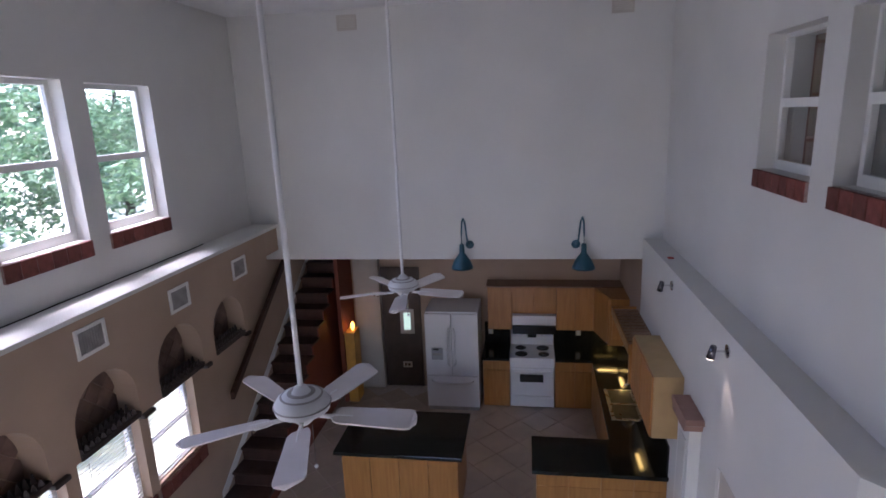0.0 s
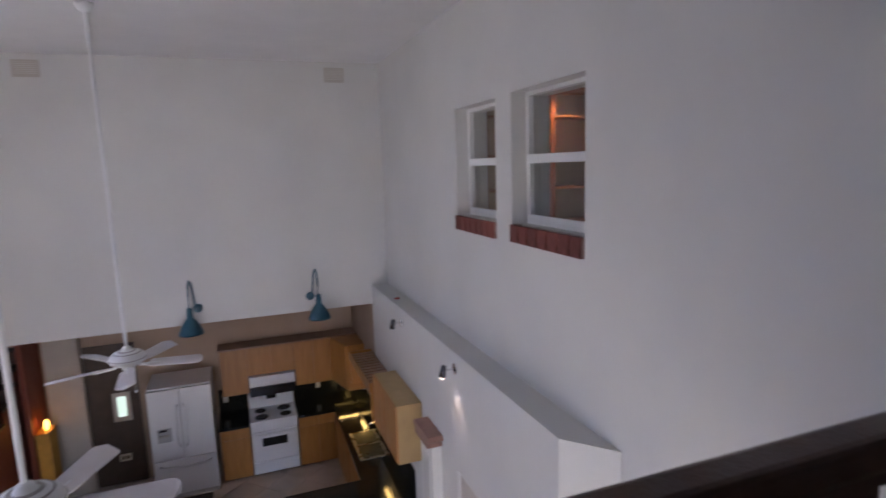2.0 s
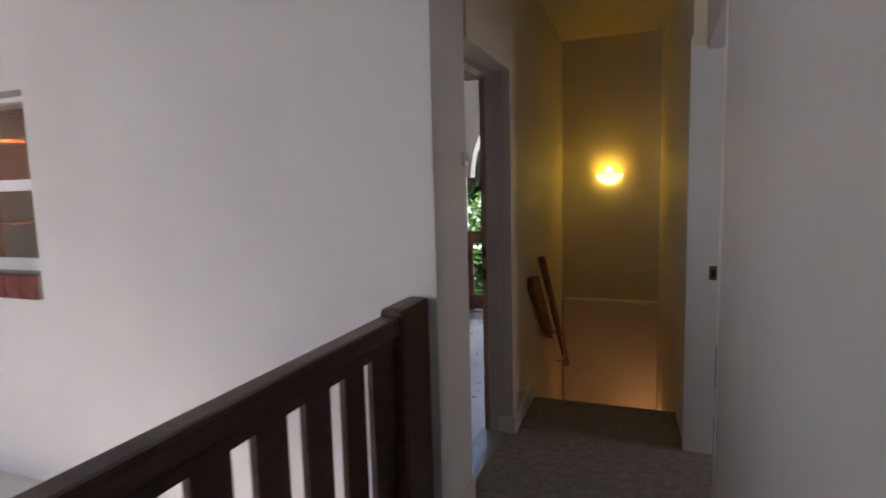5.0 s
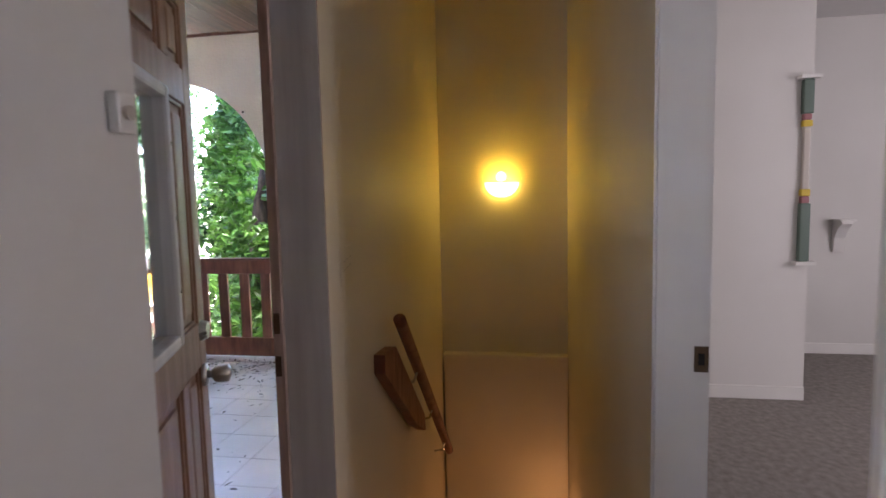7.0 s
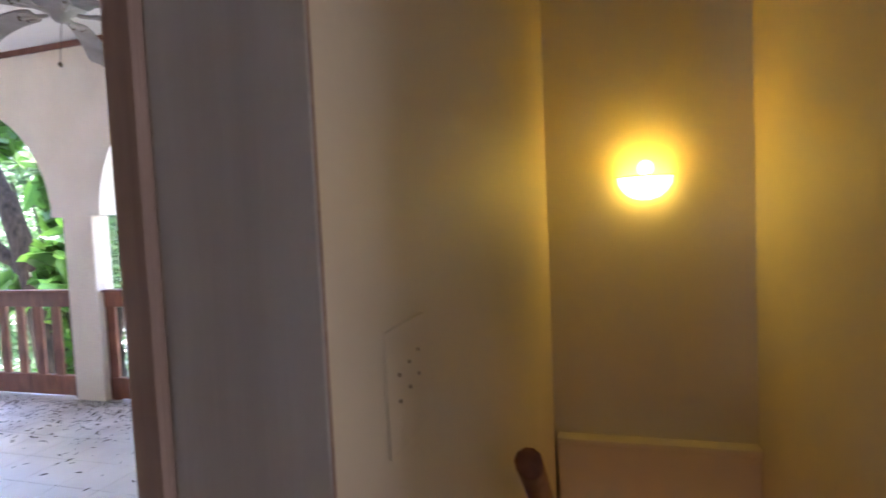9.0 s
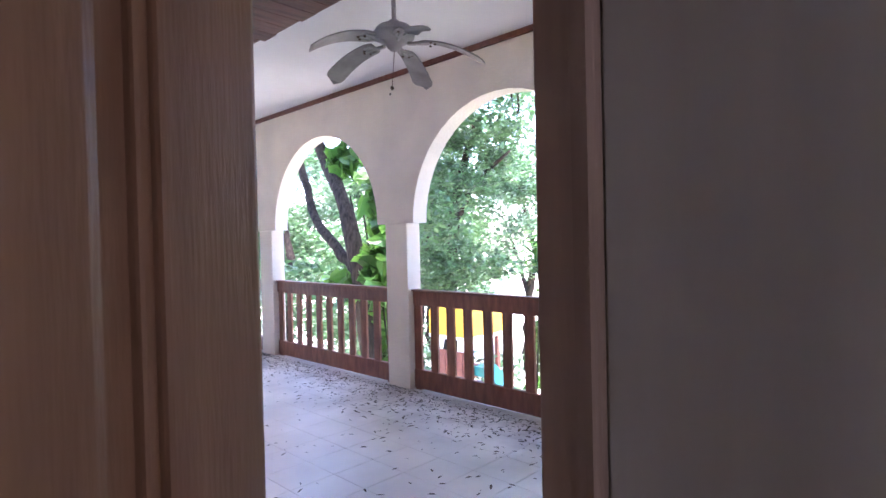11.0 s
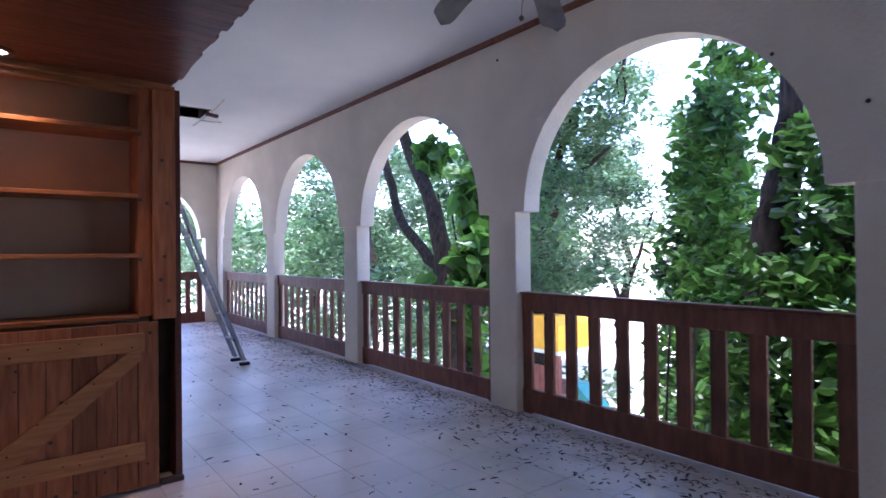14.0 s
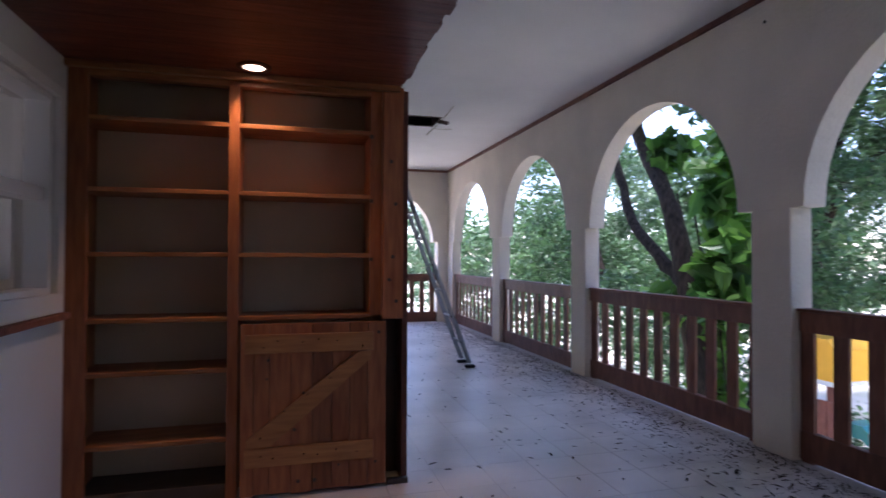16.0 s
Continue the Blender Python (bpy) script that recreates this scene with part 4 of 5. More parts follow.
part("end_board", B(2.295, 2.445, -0.011, 0.011, 0.12, 0.879, bevel=0.003), M_DARKWOOD, rl)
bal = None
for k in range(26):
    x = 2.185 - 0.19 * k
    if bal is None:
        bal = part("baluster", B(-0.057, 0.057, -0.011, 0.011, 0.12, 0.879, bevel=0.004), M_DARKWOOD, rl)
        ob = bal
    else:
        ob = new("baluster", bal.data)
        ob.parent = rl
    ob.location = (x, 0, 0)
part("floor_edge", B(XL, 0.0, 0.021, 0.05, -0.32, 0.06), M_TRIM, kind="structure")
part("baseboard", B(XV, DX0, -0.085, -0.0705, 0.0, 0.10, bevel=0.004), M_TRIM, kind="structure")
part("baseboard_wall_end", B(0.0, XV, -0.085, -0.0705, 0.0, 0.10, bevel=0.004), M_TRIM, kind="structure")
part("baseboard_corridor", prism(bmesh.new(), [(DX1 + 0.0, -0.10), (1.64, -0.085), (1.64, -0.070), (DX1, -0.0855)], "z", 0.0, 0.10), M_TRIM, kind="structure")
part("baseboard_reveal", B(DX1 - 0.014, DX1 - 0.0005, -0.10, 0.0, 0.0, 0.10), M_TRIM, kind="structure")
part("baseboard_south", B(-3.0, RD0 - 0.07, -1.044, -1.03, 0.0, 0.10, bevel=0.003), M_TRIM, kind="structure")
th = thing("thermostat", "small white thermostat on the wall end", "thermostat", (0.335, -0.07, 1.52))
part("body", B(-0.02, 0.02, -0.018, 0, -0.03, 0.03, bevel=0.005), M_TRIM, th)
part("dial", C((0, -0.0185, 0), (0, -0.024, 0), 0.011), M_STONE, th)
# white reveal lining and brown frame of the veranda door
part("door_lining", B(DX1 - 0.003, DX1 - 0.0001, -0.0865, 0.0475, 0.0, DH), M_LINING, kind="structure")
part("lining_crack", B(DX1 - 0.0002, DX1 + 0.0030, -0.0868, -0.0862, 0.0, DH), M_RAILWOOD, kind="structure")
part("door_lining_head", B(DX0, DX1 - 0.004, -0.086, 0.025, DH - 0.003, DH - 0.0002), M_TRIM, kind="structure")
df = thing("door_frame", "brown wooden frame of the veranda door", "door frame", (DX0, 0.05, 0))
df["kind"] = "structure"
part("jamb", B(DX1 - DX0 - 0.012, DX1 - DX0 - 0.0032, -0.002, 0.030, -0.09, DH - 0.004, bevel=0.002), M_DOORFRAME, df)
part("stop", B(DX1 - DX0 - 0.018, DX1 - DX0 - 0.0122, -0.002, 0.006, -0.09, DH - 0.004), M_DOORFRAME, df)
part("jamb", B(0.001, 0.025, -0.024, 0.03, -0.09, DH - 0.004, bevel=0.004), M_DOORFRAME, df)
part("head", B(0.026, DX1 - DX0 - 0.0185, -0.024, 0.03, DH - 0.03, DH - 0.004), M_DOORFRAME, df)
for z in (1.04, 0.915):
    part("strike_plate", B(DX1 - DX0 - 0.0142, DX1 - DX0 - 0.0122, 0.008, 0.027, z - 0.03, z + 0.03), M_BRONZE, df)
part("threshold", B(DX0, DX1, -0.04, 0.10, -0.09, 0.008, bevel=0.004), M_ALU, kind="structure")

# open veranda door
dl = thing("door_leaf", "panelled wooden door with a glazed window, standing ajar", "door", (0.455, 0.062, -0.015), rz=21.5)
DW = 0.60
HT = 2.0
for q in ((0, 0.065, 0, HT), (DW - 0.075, DW, 0, HT), (0.065, DW - 0.075, 0, 0.20), (0.065, DW - 0.075, 0.96, 1.08), (0.065, DW - 0.075, 1.66, 1.75), (0.065, DW - 0.075, HT - 0.09, HT)):
    part("stile" if q[2] == 0 and q[3] == HT else "rail", B(q[0], q[1], -0.02, 0.02, q[2], q[3], bevel=0.004), M_DOORWOOD, dl)
part("mullion", B(0.33, 0.39, -0.02, 0.02, 0.20, 0.96, bevel=0.004), M_DOORWOOD, dl)
part("mullion", B(0.33, 0.39, -0.02, 0.02, 1.75, HT - 0.09, bevel=0.004), M_DOORWOOD, dl)
part("mullion", B(0.335, 0.38, -0.02, 0.02, 1.08, 1.66, bevel=0.004), M_DOORWOOD, dl)
for x0, x1, z0, z1 in ((0.065, 0.33, 0.20, 0.96), (0.39, DW - 0.075, 0.20, 0.96), (0.065, 0.33, 1.75, HT - 0.09), (0.39, DW - 0.075, 1.75, HT - 0.09), (0.38, DW - 0.075, 1.08, 1.66)):
    part("panel_ground", B(x0 - 0.008, x1 + 0.008, -0.006, 0.006, z0 - 0.008, z1 + 0.008), M_DOORWOOD, dl)
    part("panel", B(x0 + 0.028, x1 - 0.028, -0.015, 0.015, z0 + 0.03, z1 - 0.03, bevel=0.009), M_DOORWOOD, dl)
    bm = bmesh.new()
    for q in ((x0, x0 + 0.010, z0, z1), (x1 - 0.010, x1, z0, z1), (x0 + 0.010, x1 - 0.010, z0, z0 + 0.010), (x0 + 0.010, x1 - 0.010, z1 - 0.010, z1)):
        box(bm, q[0], q[1], -0.014, 0.014, q[2], q[3], bevel=0.003)
    part("panel_moulding", bm, M_DOORWOOD, dl)
g = part("pane", B(0.06, 0.34, -0.003, 0.003, 1.07, 1.67), M_GLASS, dl)
bm = bmesh.new()
for q in ((0.064, 0.094, 1.07, 1.67), (0.302, 0.332, 1.07, 1.67), (0.094, 0.302, 1.07, 1.10), (0.094, 0.302, 1.64, 1.67)):
    box(bm, q[0], q[1], -0.032, 0.032, q[2], q[3], bevel=0.008)
part("glazing_bead", bm, M_LINING, dl, "pale painted glazing bead")
for k in range(3):
    part("bead_screw", C((0.320, -0.0325, 1.2 + 0.17 * k), (0.320, -0.0340, 1.2 + 0.17 * k), 0.005, seg=8), M_BRONZE, dl)
kb = bmesh.new()
cyl(kb, (DW - 0.05, -0.02, 0.93), (DW - 0.05, -0.03, 0.93), 0.032)
cyl(kb, (DW - 0.05, -0.03, 0.93), (DW - 0.05, -0.05, 0.93), 0.011)
lathe(kb, [(0.012, 0), (0.022, 0.008), (0.026, 0.025), (0.024, 0.045), (0.006, 0.052)], 16, pose(DW - 0.05, -0.042, 0.93, 90))
part("knob", kb, M_STEEL, dl, "satin steel door knob", smooth=True)
part("deadbolt", C((DW - 0.05, -0.02, 1.055), (DW - 0.05, -0.038, 1.055), 0.03, 0.024), M_STEEL, dl)
part("latch_plate", B(DW, DW + 0.002, -0.012, 0.012, 0.90, 0.96), M_STEEL, dl)

# right doorway
part("door_jamb", B(RD1 - 0.02, RD1 - 0.0005, -1.118, -0.982, 0, 2.05), M_TRIM, kind="structure")
part("door_casing", B(RD1 - 0.005, RD1 + 0.001, -0.985, -0.975, 0, 2.10), M_TRIM, kind="structure")
part("door_jamb_near", B(RD0 + 0.0005, RD0 + 0.02, -1.118, -1.04, 0, 2.05), M_TRIM, kind="structure")
part("door_head", B(RD0 + 0.021, RD1 - 0.021, -1.118, -1.047, 2.03, 2.0495), M_TRIM, kind="structure")
spt = thing("strike_plate", "bronze strike plate on the white door jamb", "strike plate", (RD1 - 0.02, -1.097, 0.945))
part("plate", B(-0.002, 0, -0.018, 0.018, -0.035, 0.035), M_BRONZE, spt)
part("latch_hole", B(-0.003, -0.0021, -0.008, 0.008, -0.016, 0.016), M_BLACK, spt)
# room beyond the right doorway
wall("wall_room_return", "x", 3.56, 3.71, -2.39, -1.12, 0.0, ZC, [], M_WALL, "white wall return in the bare room")
part("baseboard_room", B(3.545, 3.56, -2.39, -1.12, 0.0, 0.09, bevel=0.003), M_TRIM, kind="structure")
part("baseboard_room_far", B(4.735, 4.75, -4.99, -1.12, 0.0, 0.09, bevel=0.003), M_TRIM, kind="structure")
cp = thing("corner_post", "painted corner post in sage green, rose and yellow", "wall ornament", (3.57, -2.35, 0.0))
for z0, z1, w, mt in ((0.93, 1.305, 0.062, M_GREEN), (1.305, 1.35, 0.048, M_PINK), (1.35, 1.395, 0.056, M_YPAINT), (1.395, 1.79, 0.04, M_STONE), (1.79, 1.83, 0.056, M_YPAINT), (1.83, 1.87, 0.048, M_PINK), (1.87, 2.085, 0.062, M_GREEN)):
    part("segment", B(-w / 2 - 0.02, w / 2 - 0.02, -w / 2, w / 2, z0, z1, bevel=0.008), mt, cp)
part("cap", B(-0.085, 0.045, -0.06, 0.06, 2.085, 2.105), M_TRIM, cp)
part("foot", B(-0.085, 0.045, -0.06, 0.06, 0.91, 0.93), M_TRIM, cp)
sb = thing("shelf_bracket", "small white corbel shelf bracket on the wall", "bracket", (4.75, -3.12, 1.13))
part("corbel", prism(bmesh.new(), [(0.0, 0.0), (-0.16, 0.0), (-0.16, -0.02), (-0.10, -0.06), (-0.05, -0.14), (-0.03, -0.26), (0.0, -0.26)], "y", -0.04, 0.04), M_TRIM, sb)
part("top", B(-0.18, 0.0, -0.06, 0.06, 0.0, 0.015, bevel=0.003), M_TRIM, sb)
# fill lamp added to brighten this room; no window stands behind it
lamp("room_fill_light", "AREA", 3.8, (1, 0.98, 0.94), look((1.6, -4.9, 1.5), (4.2, -2.6, 1.0)), 2.6, 1.8)

# stairs down, handrail, plaque, sconce
sd = thing("stair_steps", "carpeted stairs going down from the landing", "stairs", (1.64, -0.45, 0))
for k in range(6):
    part("step", B(k * 0.255, (k + 1) * 0.255 + 0.02, -0.54 + 0.02 * k, 0.37 + 0.003 * k, -0.18 * (k + 1) - 0.2, -0.18 * (k + 1), bevel=0.012), M_CARPET, sd)
part("nosing", B(1.60, 1.655, -0.985, -0.0875, -0.05, 0.006, bevel=0.012), M_CARPET, kind="structure")
part("skirt", prism(bmesh.new(), [(1.66, 0.10), (1.66, -0.2), (3.18, -1.25), (3.18, -0.93)], "y", -0.085, -0.060), M_CREAM, kind="structure")
hr = thing("handrail", "brown wooden handrail down the stairwell wall", "handrail", (1.66, -0.14, 0.915))
part("rail", tube(bmesh.new(), [(0, 0, 0.012), (0.03, 0.001, -0.012), (0.08, 0.001, -0.058), (0.60, 0.006, -0.54), (1.12, 0.012, -1.02), (1.14, 0.012, -1.04)], 0.025), M_RAILWOOD, hr, smooth=True)
for k in (0.30, 0.62, 0.98):
    part("bracket", tube(bmesh.new(), [(k, 0.01 * k, -0.01 - 0.92 * k), (k, 0.02, -0.06 - 0.92 * k), (k, 0.072, -0.07 - 0.92 * k)], 0.006), M_STEEL, hr)
pl = thing("wooden_plaque", "dark wooden board fixed to the stairwell wall", "plaque", (1.53, -0.075, 0.81))
part("board", prism(bmesh.new(), [(0.0, 0.01), (0.16, 0.0), (0.66, -0.47), (0.68, -0.56), (0.50, -0.46), (0.0, -0.06)], "y", -0.040, 0.004), M_RAILWOOD, pl)
pp = thing("wall_patch", "pale square plaster patch with small screw holes", "wall patch", (1.252, -0.0800, 1.187))
part("scrape", B(-0.056, 0.056, -0.0035, 0.002, -0.06, 0.06, bevel=0.001), M_CREAM, pp)
for k in range(3):
    for z in (-0.013, 0.013):
        part("screw_hole", C((-0.026 + 0.028 * k, -0.0036, 0.006 * k + z), (-0.026 + 0.028 * k, -0.0046, 0.006 * k + z), 0.0022, seg=6), M_BRONZE, pp)
so = thing("wall_sconce", "lit half bowl glass sconce on the cream wall", "wall sconce", (XE, -0.435, 1.485))
bm = bmesh.new()
n = 20
prof = [(0.112, 0.0), (0.105, -0.035), (0.085, -0.065), (0.055, -0.088), (0.02, -0.098)]
rings = [[bm.verts.new((-r * math.sin(math.pi * i / n), -r * math.cos(math.pi * i / n), z)) for i in range(n + 1)] for r, z in prof]
for a, b in zip(rings, rings[1:]):
    for i in range(n):
        bm.faces.new((a[i], a[i + 1], b[i + 1], b[i]))
part("bowl", bm, M_SCONCE, so, smooth=True)
bm = bmesh.new()
for r0, r1, z0, z1 in ((0.108, 0.120, -0.002, 0.002),):
    for i in range(n):
        t0, t1 = math.pi * i / n, math.pi * (i + 1) / n
        v = [bm.verts.new((-r * math.sin(t), -r * math.cos(t), z)) for z in (z0, z1) for r, t in ((r0, t0), (r1, t0), (r1, t1), (r0, t1))]
        for f in ((0, 1, 2, 3), (7, 6, 5, 4), (1, 5, 6, 2), (0, 3, 7, 4)):
            bm.faces.new([v[k] for k in f])
part("rim", bm, M_STONE, so)
part("bulb", lathe(bmesh.new(), [(0.005, 0.0), (0.03, 0.015), (0.034, 0.04), (0.02, 0.06), (0.004, 0.066)], 14, Matrix.Translation((-0.05, 0, 0))), M_SCONCE, so, smooth=True)
lamp("sconce_light", "POINT", 0.046, WARM, pose(XE - 0.115, -0.435, 1.55), 0.03)
lamp("lower_stair_light", "POINT", 0.11, (1, 0.50, 0.18), pose(XE - 0.45, -0.80, -0.6), 0.06)

# ---- veranda ----
def veranda_railing(y0, y1, n):
    c = (y0 + y1) / 2
    r = thing("veranda_railing", "weathered brown wooden railing with flat balusters between pillars", "railing", (4.515, c, VF), "veranda railings")
    h = (y1 - y0) / 2 - 0.002
    part("cap_rail", B(-0.045, 0.045, -h, h, 0.945, 0.965, bevel=0.005), M_RAILWOOD, r)
    part("top_rail", B(-0.025, 0.025, -h, h, 0.815, 0.944, bevel=0.008), M_RAILWOOD, r)
    part("bottom_rail", B(-0.025, 0.025, -h, h, 0.014, 0.195, bevel=0.008), M_RAILWOOD, r)
    for k in (-h + 0.05, h - 0.05):
        part("foot", B(-0.02, 0.02, k - 0.04, k + 0.04, 0.0, 0.016), M_RAILWOOD, r)
    w = 0.047
    bal = None
    for k in range(n):
        y = -h + w + (2 * h - 2 * w) * k / (n - 1)
        if bal is None:
            bal = part("baluster", B(-0.014, 0.014, -w, w, 0.19, 0.818, bevel=0.005), M_RAILWOOD, r)
            ob = bal
        else:
            ob = new("baluster", bal.data)
            ob.parent = r
        ob.location = (random.uniform(-0.002, 0.002), y + random.uniform(-0.006, 0.006), 0)
        ob.rotation_euler = (radians(random.uniform(-0.5, 0.5)), 0, 0)
    return r


for a, b in zip(PILLARS, PILLARS[1:]):
    veranda_railing(a + PW / 2, b - PW / 2, 11)
er = thing("veranda_railing", "weathered brown wooden railing under the end arch", "railing", (3.10, 12.12, VF), "veranda railings")
part("cap_rail", B(-1.12, 1.12, -0.045, 0.045, 0.945, 0.965), M_RAILWOOD, er)
part("top_rail", B(-1.12, 1.12, -0.025, 0.025, 0.815, 0.944), M_RAILWOOD, er)
part("bottom_rail", B(-1.12, 1.12, -0.025, 0.025, 0.0, 0.195), M_RAILWOOD, er)
for k in range(11):
    part("baluster", B(-1.07 + 0.205 * k, -0.98 + 0.205 * k, -0.014, 0.014, 0.19, 0.818), M_RAILWOOD, er)

# cedar ceiling over the inner bay
cs = thing("wood_soffit", "reddish cedar board ceiling with a ragged edge", "wood ceiling", (XV, 0.0, 2.15))
cs["kind"] = "structure"
bw = 0.092
for k in range(49):
    y = 0.085 + bw * k
    part("board", B(0.0, 1.685 + random.uniform(-0.016, 0.016), y, y + bw - 0.0022, 0.0, 0.018), M_CEDAR, cs)
part("backing", B(0.0, 1.61, 0.08, YS + 0.34, 0.020, 0.10), M_DARKDOOR, cs)
part("edge_trim", B(0.0, 1.67, YS - 0.045, YS - 0.005, -0.035, -0.001, bevel=0.004), M_PINE_X, cs)
dn = thing("downlight", "lit recessed downlight in the cedar ceiling", "downlight", (1.18, 4.06, 2.15))
part("trim_ring", lathe(bmesh.new(), [(0.052, -0.002), (0.056, -0.010), (0.085, -0.008), (0.088, -0.001)], 28), M_BRONZE, dn, smooth=True)
part("lens", C((0, 0, -0.003), (0, 0, -0.006), 0.053, seg=28), M_BULB, dn)
lamp("downlight_light", "SPOT", 4.4, (1, 0.60, 0.24), look((1.18, 4.06, 2.13), (1.20, 4.30, 1.0)), 0.05, spot=105)

# built-in shelf
su = thing("shelf_unit", "built-in pine shelf unit with empty shelves", "shelf unit", (1.15, YS, VF))
ms = Matrix.Translation((-1.15, -YS, -VF))
YB = YS + 0.30


def sp(name, q, mat, label="", bevel=0.004):
    return part(name, placed(B(*q, bevel=bevel), ms), mat, su, label)


sp("back_panel", (0.30, 1.98, YB, YB + 0.02, VF, 2.149), M_BACKPANEL, "grey back panel", 0)
sp("upright", (XV + 0.001, 0.385, YS, YS + 0.035, VF, 2.14), M_PINE)
sp("upright", (0.30, 0.34, YS + 0.036, YB, VF, 2.14), M_PINE)
sp("divider", (1.045, 1.10, YS, YB, VF, 2.11), M_PINE)
sp("upright", (1.80, 1.865, YS + 0.01, YB, 0.85, 2.14), M_PINE)
sp("face_board", (1.868, 1.985, YS - 0.02, YS + 0.03, 0.83, 2.145), M_PINE, "broad pine face board with knots")
sp("top_board", (0.386, 1.80, YS + 0.0, YS + 0.05, 2.085, 2.149), M_PINE_X)
for z in (1.868, 1.505, 1.175, 0.835):
    sp("shelf", (1.101, 1.799, YS + 0.012, YB, z, z + 0.024), M_PINE_X)
    sp("shelf", (0.341, 1.044, YS + 0.012, YB, z, z + 0.024), M_PINE_X)
for z in (0.565, 0.20):
    sp("shelf", (0.341, 1.044, YS + 0.012, YB, z, z + 0.024), M_PINE_X)
sp("plinth", (0.341, 1.044, YS + 0.02, YB, VF, -0.02), M_DARKDOOR)
sp("side_panel", (1.985, 2.02, YS + 0.02, YB + 0.02, VF, 2.14), M_CEDAR, "dark stained side panel")
sp("side_post", (1.90, 1.985, YB - 0.12, YB, VF, 0.83), M_DARKDOOR)
sp("foot_rail", (1.90, 2.02, YS - 0.02, YS + 0.02, VF, VF + 0.03), M_DARKDOOR)
for z in (1.90, 1.535, 1.205):
    sp("peg", (1.795, 1.815, YS - 0.002, YS + 0.01, z - 0.05, z - 0.03), M_DARKDOOR, "", 0)
# plank door with a Z brace
pd = part("plank_door", placed(B(1.115, 1.89, YS - 0.012, YS - 0.002, VF + 0.015, 0.815), ms), M_PINE, su, "pine plank door with a Z brace")
cuts = [1.115, 1.185, 1.265, 1.375, 1.485, 1.590, 1.685, 1.785, 1.89]
for a, b in zip(cuts, cuts[1:]):
    part("plank", placed(B(a + 0.002, b - 0.002, YS - 0.032, YS - 0.0125, VF + 0.012 + random.uniform(0, 0.012), 0.82, bevel=0.003), ms), M_PINE, pd)
for z in (0.07, 0.665):
    part("batten", placed(B(1.14, 1.815, YS - 0.052, YS - 0.0325, z, z + 0.10, bevel=0.004), ms), M_BATTEN, pd)
part("brace", placed(prism(bmesh.new(), [(1.15, 0.172), (1.265, 0.172), (1.80, 0.618), (1.80, 0.663), (1.735, 0.663), (1.15, 0.215)], "y", YS - 0.052, YS - 0.0325), ms), M_BATTEN, pd)
knot = random.Random(12)
for a, b in zip(cuts[1:], cuts[2:-1]):
    for z in (0.095, 0.690):
        x, dz = knot.uniform(a + 0.02, b - 0.02), knot.uniform(0, 0.05)
        part("nail", placed(C((x, YS - 0.0535, z + dz), (x, YS - 0.0522, z + dz), 0.0042, seg=8), ms), M_BLACK, pd)
for k in range(5):
    x = 1.22 + 0.12 * k
    z = 0.20 + 0.825 * (x - 1.17) + knot.uniform(-0.02, 0.02)
    part("nail", placed(C((x, YS - 0.0535, z), (x, YS - 0.0522, z), 0.0042, seg=8), ms), M_BLACK, pd)
for k in range(11):
    x, z = knot.uniform(1.13, 1.87), knot.uniform(-0.05, 0.78)
    part("knot", placed(C((x, YS - 0.0332, z), (x, YS - 0.0318, z), knot.uniform(0.006, 0.012), seg=10), ms), M_DARKDOOR, pd)
for x, z in ((1.925, 1.18), (1.905, 1.05), (1.945, 0.93), (1.915, 1.72), (1.94, 1.48)):
    part("knot", placed(C((x, YS - 0.0212, z), (x, YS - 0.0195, z), 0.011, seg=10), ms), M_DARKDOOR, su)
tagged(part("window_sill_board", B(XV + 0.0005, 0.34, 3.18, 4.16, 0.875, 0.905, bevel=0.004), M_RAILWOOD), "brown wooden sill board under the window", "window sill")
for q in (W1, W2):
    fw = thing("window_casing", "white casing round the veranda side of a window", "window casing", (XV + 0.0005, (q[0] + q[1]) / 2, q[2]))
    fw["kind"] = "structure"
    mw = Matrix.Translation((-XV - 0.0005, -(q[0] + q[1]) / 2, -q[2]))
    bm = bmesh.new()
    for r in ((q[0] - 0.05, q[1] + 0.05, 0.908, q[2]), (q[0] - 0.05, q[0], q[2], q[3]), (q[1], q[1] + 0.05, q[2], q[3]), (q[0] - 0.05, q[1] + 0.05, q[3], q[3] + 0.05)):
        box(bm, XV + 0.0005, XV + 0.022, *r, bevel=0.003)
    part("casing", placed(bm, mw), M_TRIM, fw)

# fan, ceiling hole, ladder
vf = ceiling_fan("dusty grey ceiling fan with drooping blades", (3.15, 2.56, 2.60), VC, 5, 0.56, 27, M_FANGREY, M_FANGREYM, droop=0.14, group="veranda fans", s=0.9)
part("pull_chain", C((0, 0, -0.08), (0.0, 0.03, -0.30), 0.002, seg=6), M_BRONZE, vf)
part("chain_ball", lathe(bmesh.new(), [(0.002, 0.015), (0.011, 0.006), (0.013, 0), (0.009, -0.010), (0.002, -0.015)], 10, Matrix.Translation((0.0, 0.03, -0.31))), M_BRONZE, vf, smooth=True)
hl = thing("ceiling_hatch", "dark open hatch with torn edges in the veranda ceiling", "ceiling hatch", (2.825, 8.125, VC))
for q in ((-0.375, 0.375, -0.265, -0.245, -0.004, 0.5), (-0.375, 0.375, 0.245, 0.265, -0.004, 0.5), (-0.395, -0.375, -0.265, 0.265, -0.004, 0.5), (0.355, 0.375, -0.245, 0.245, -0.004, 0.5)):
    part("side_board", B(*q), M_HATCH, hl)
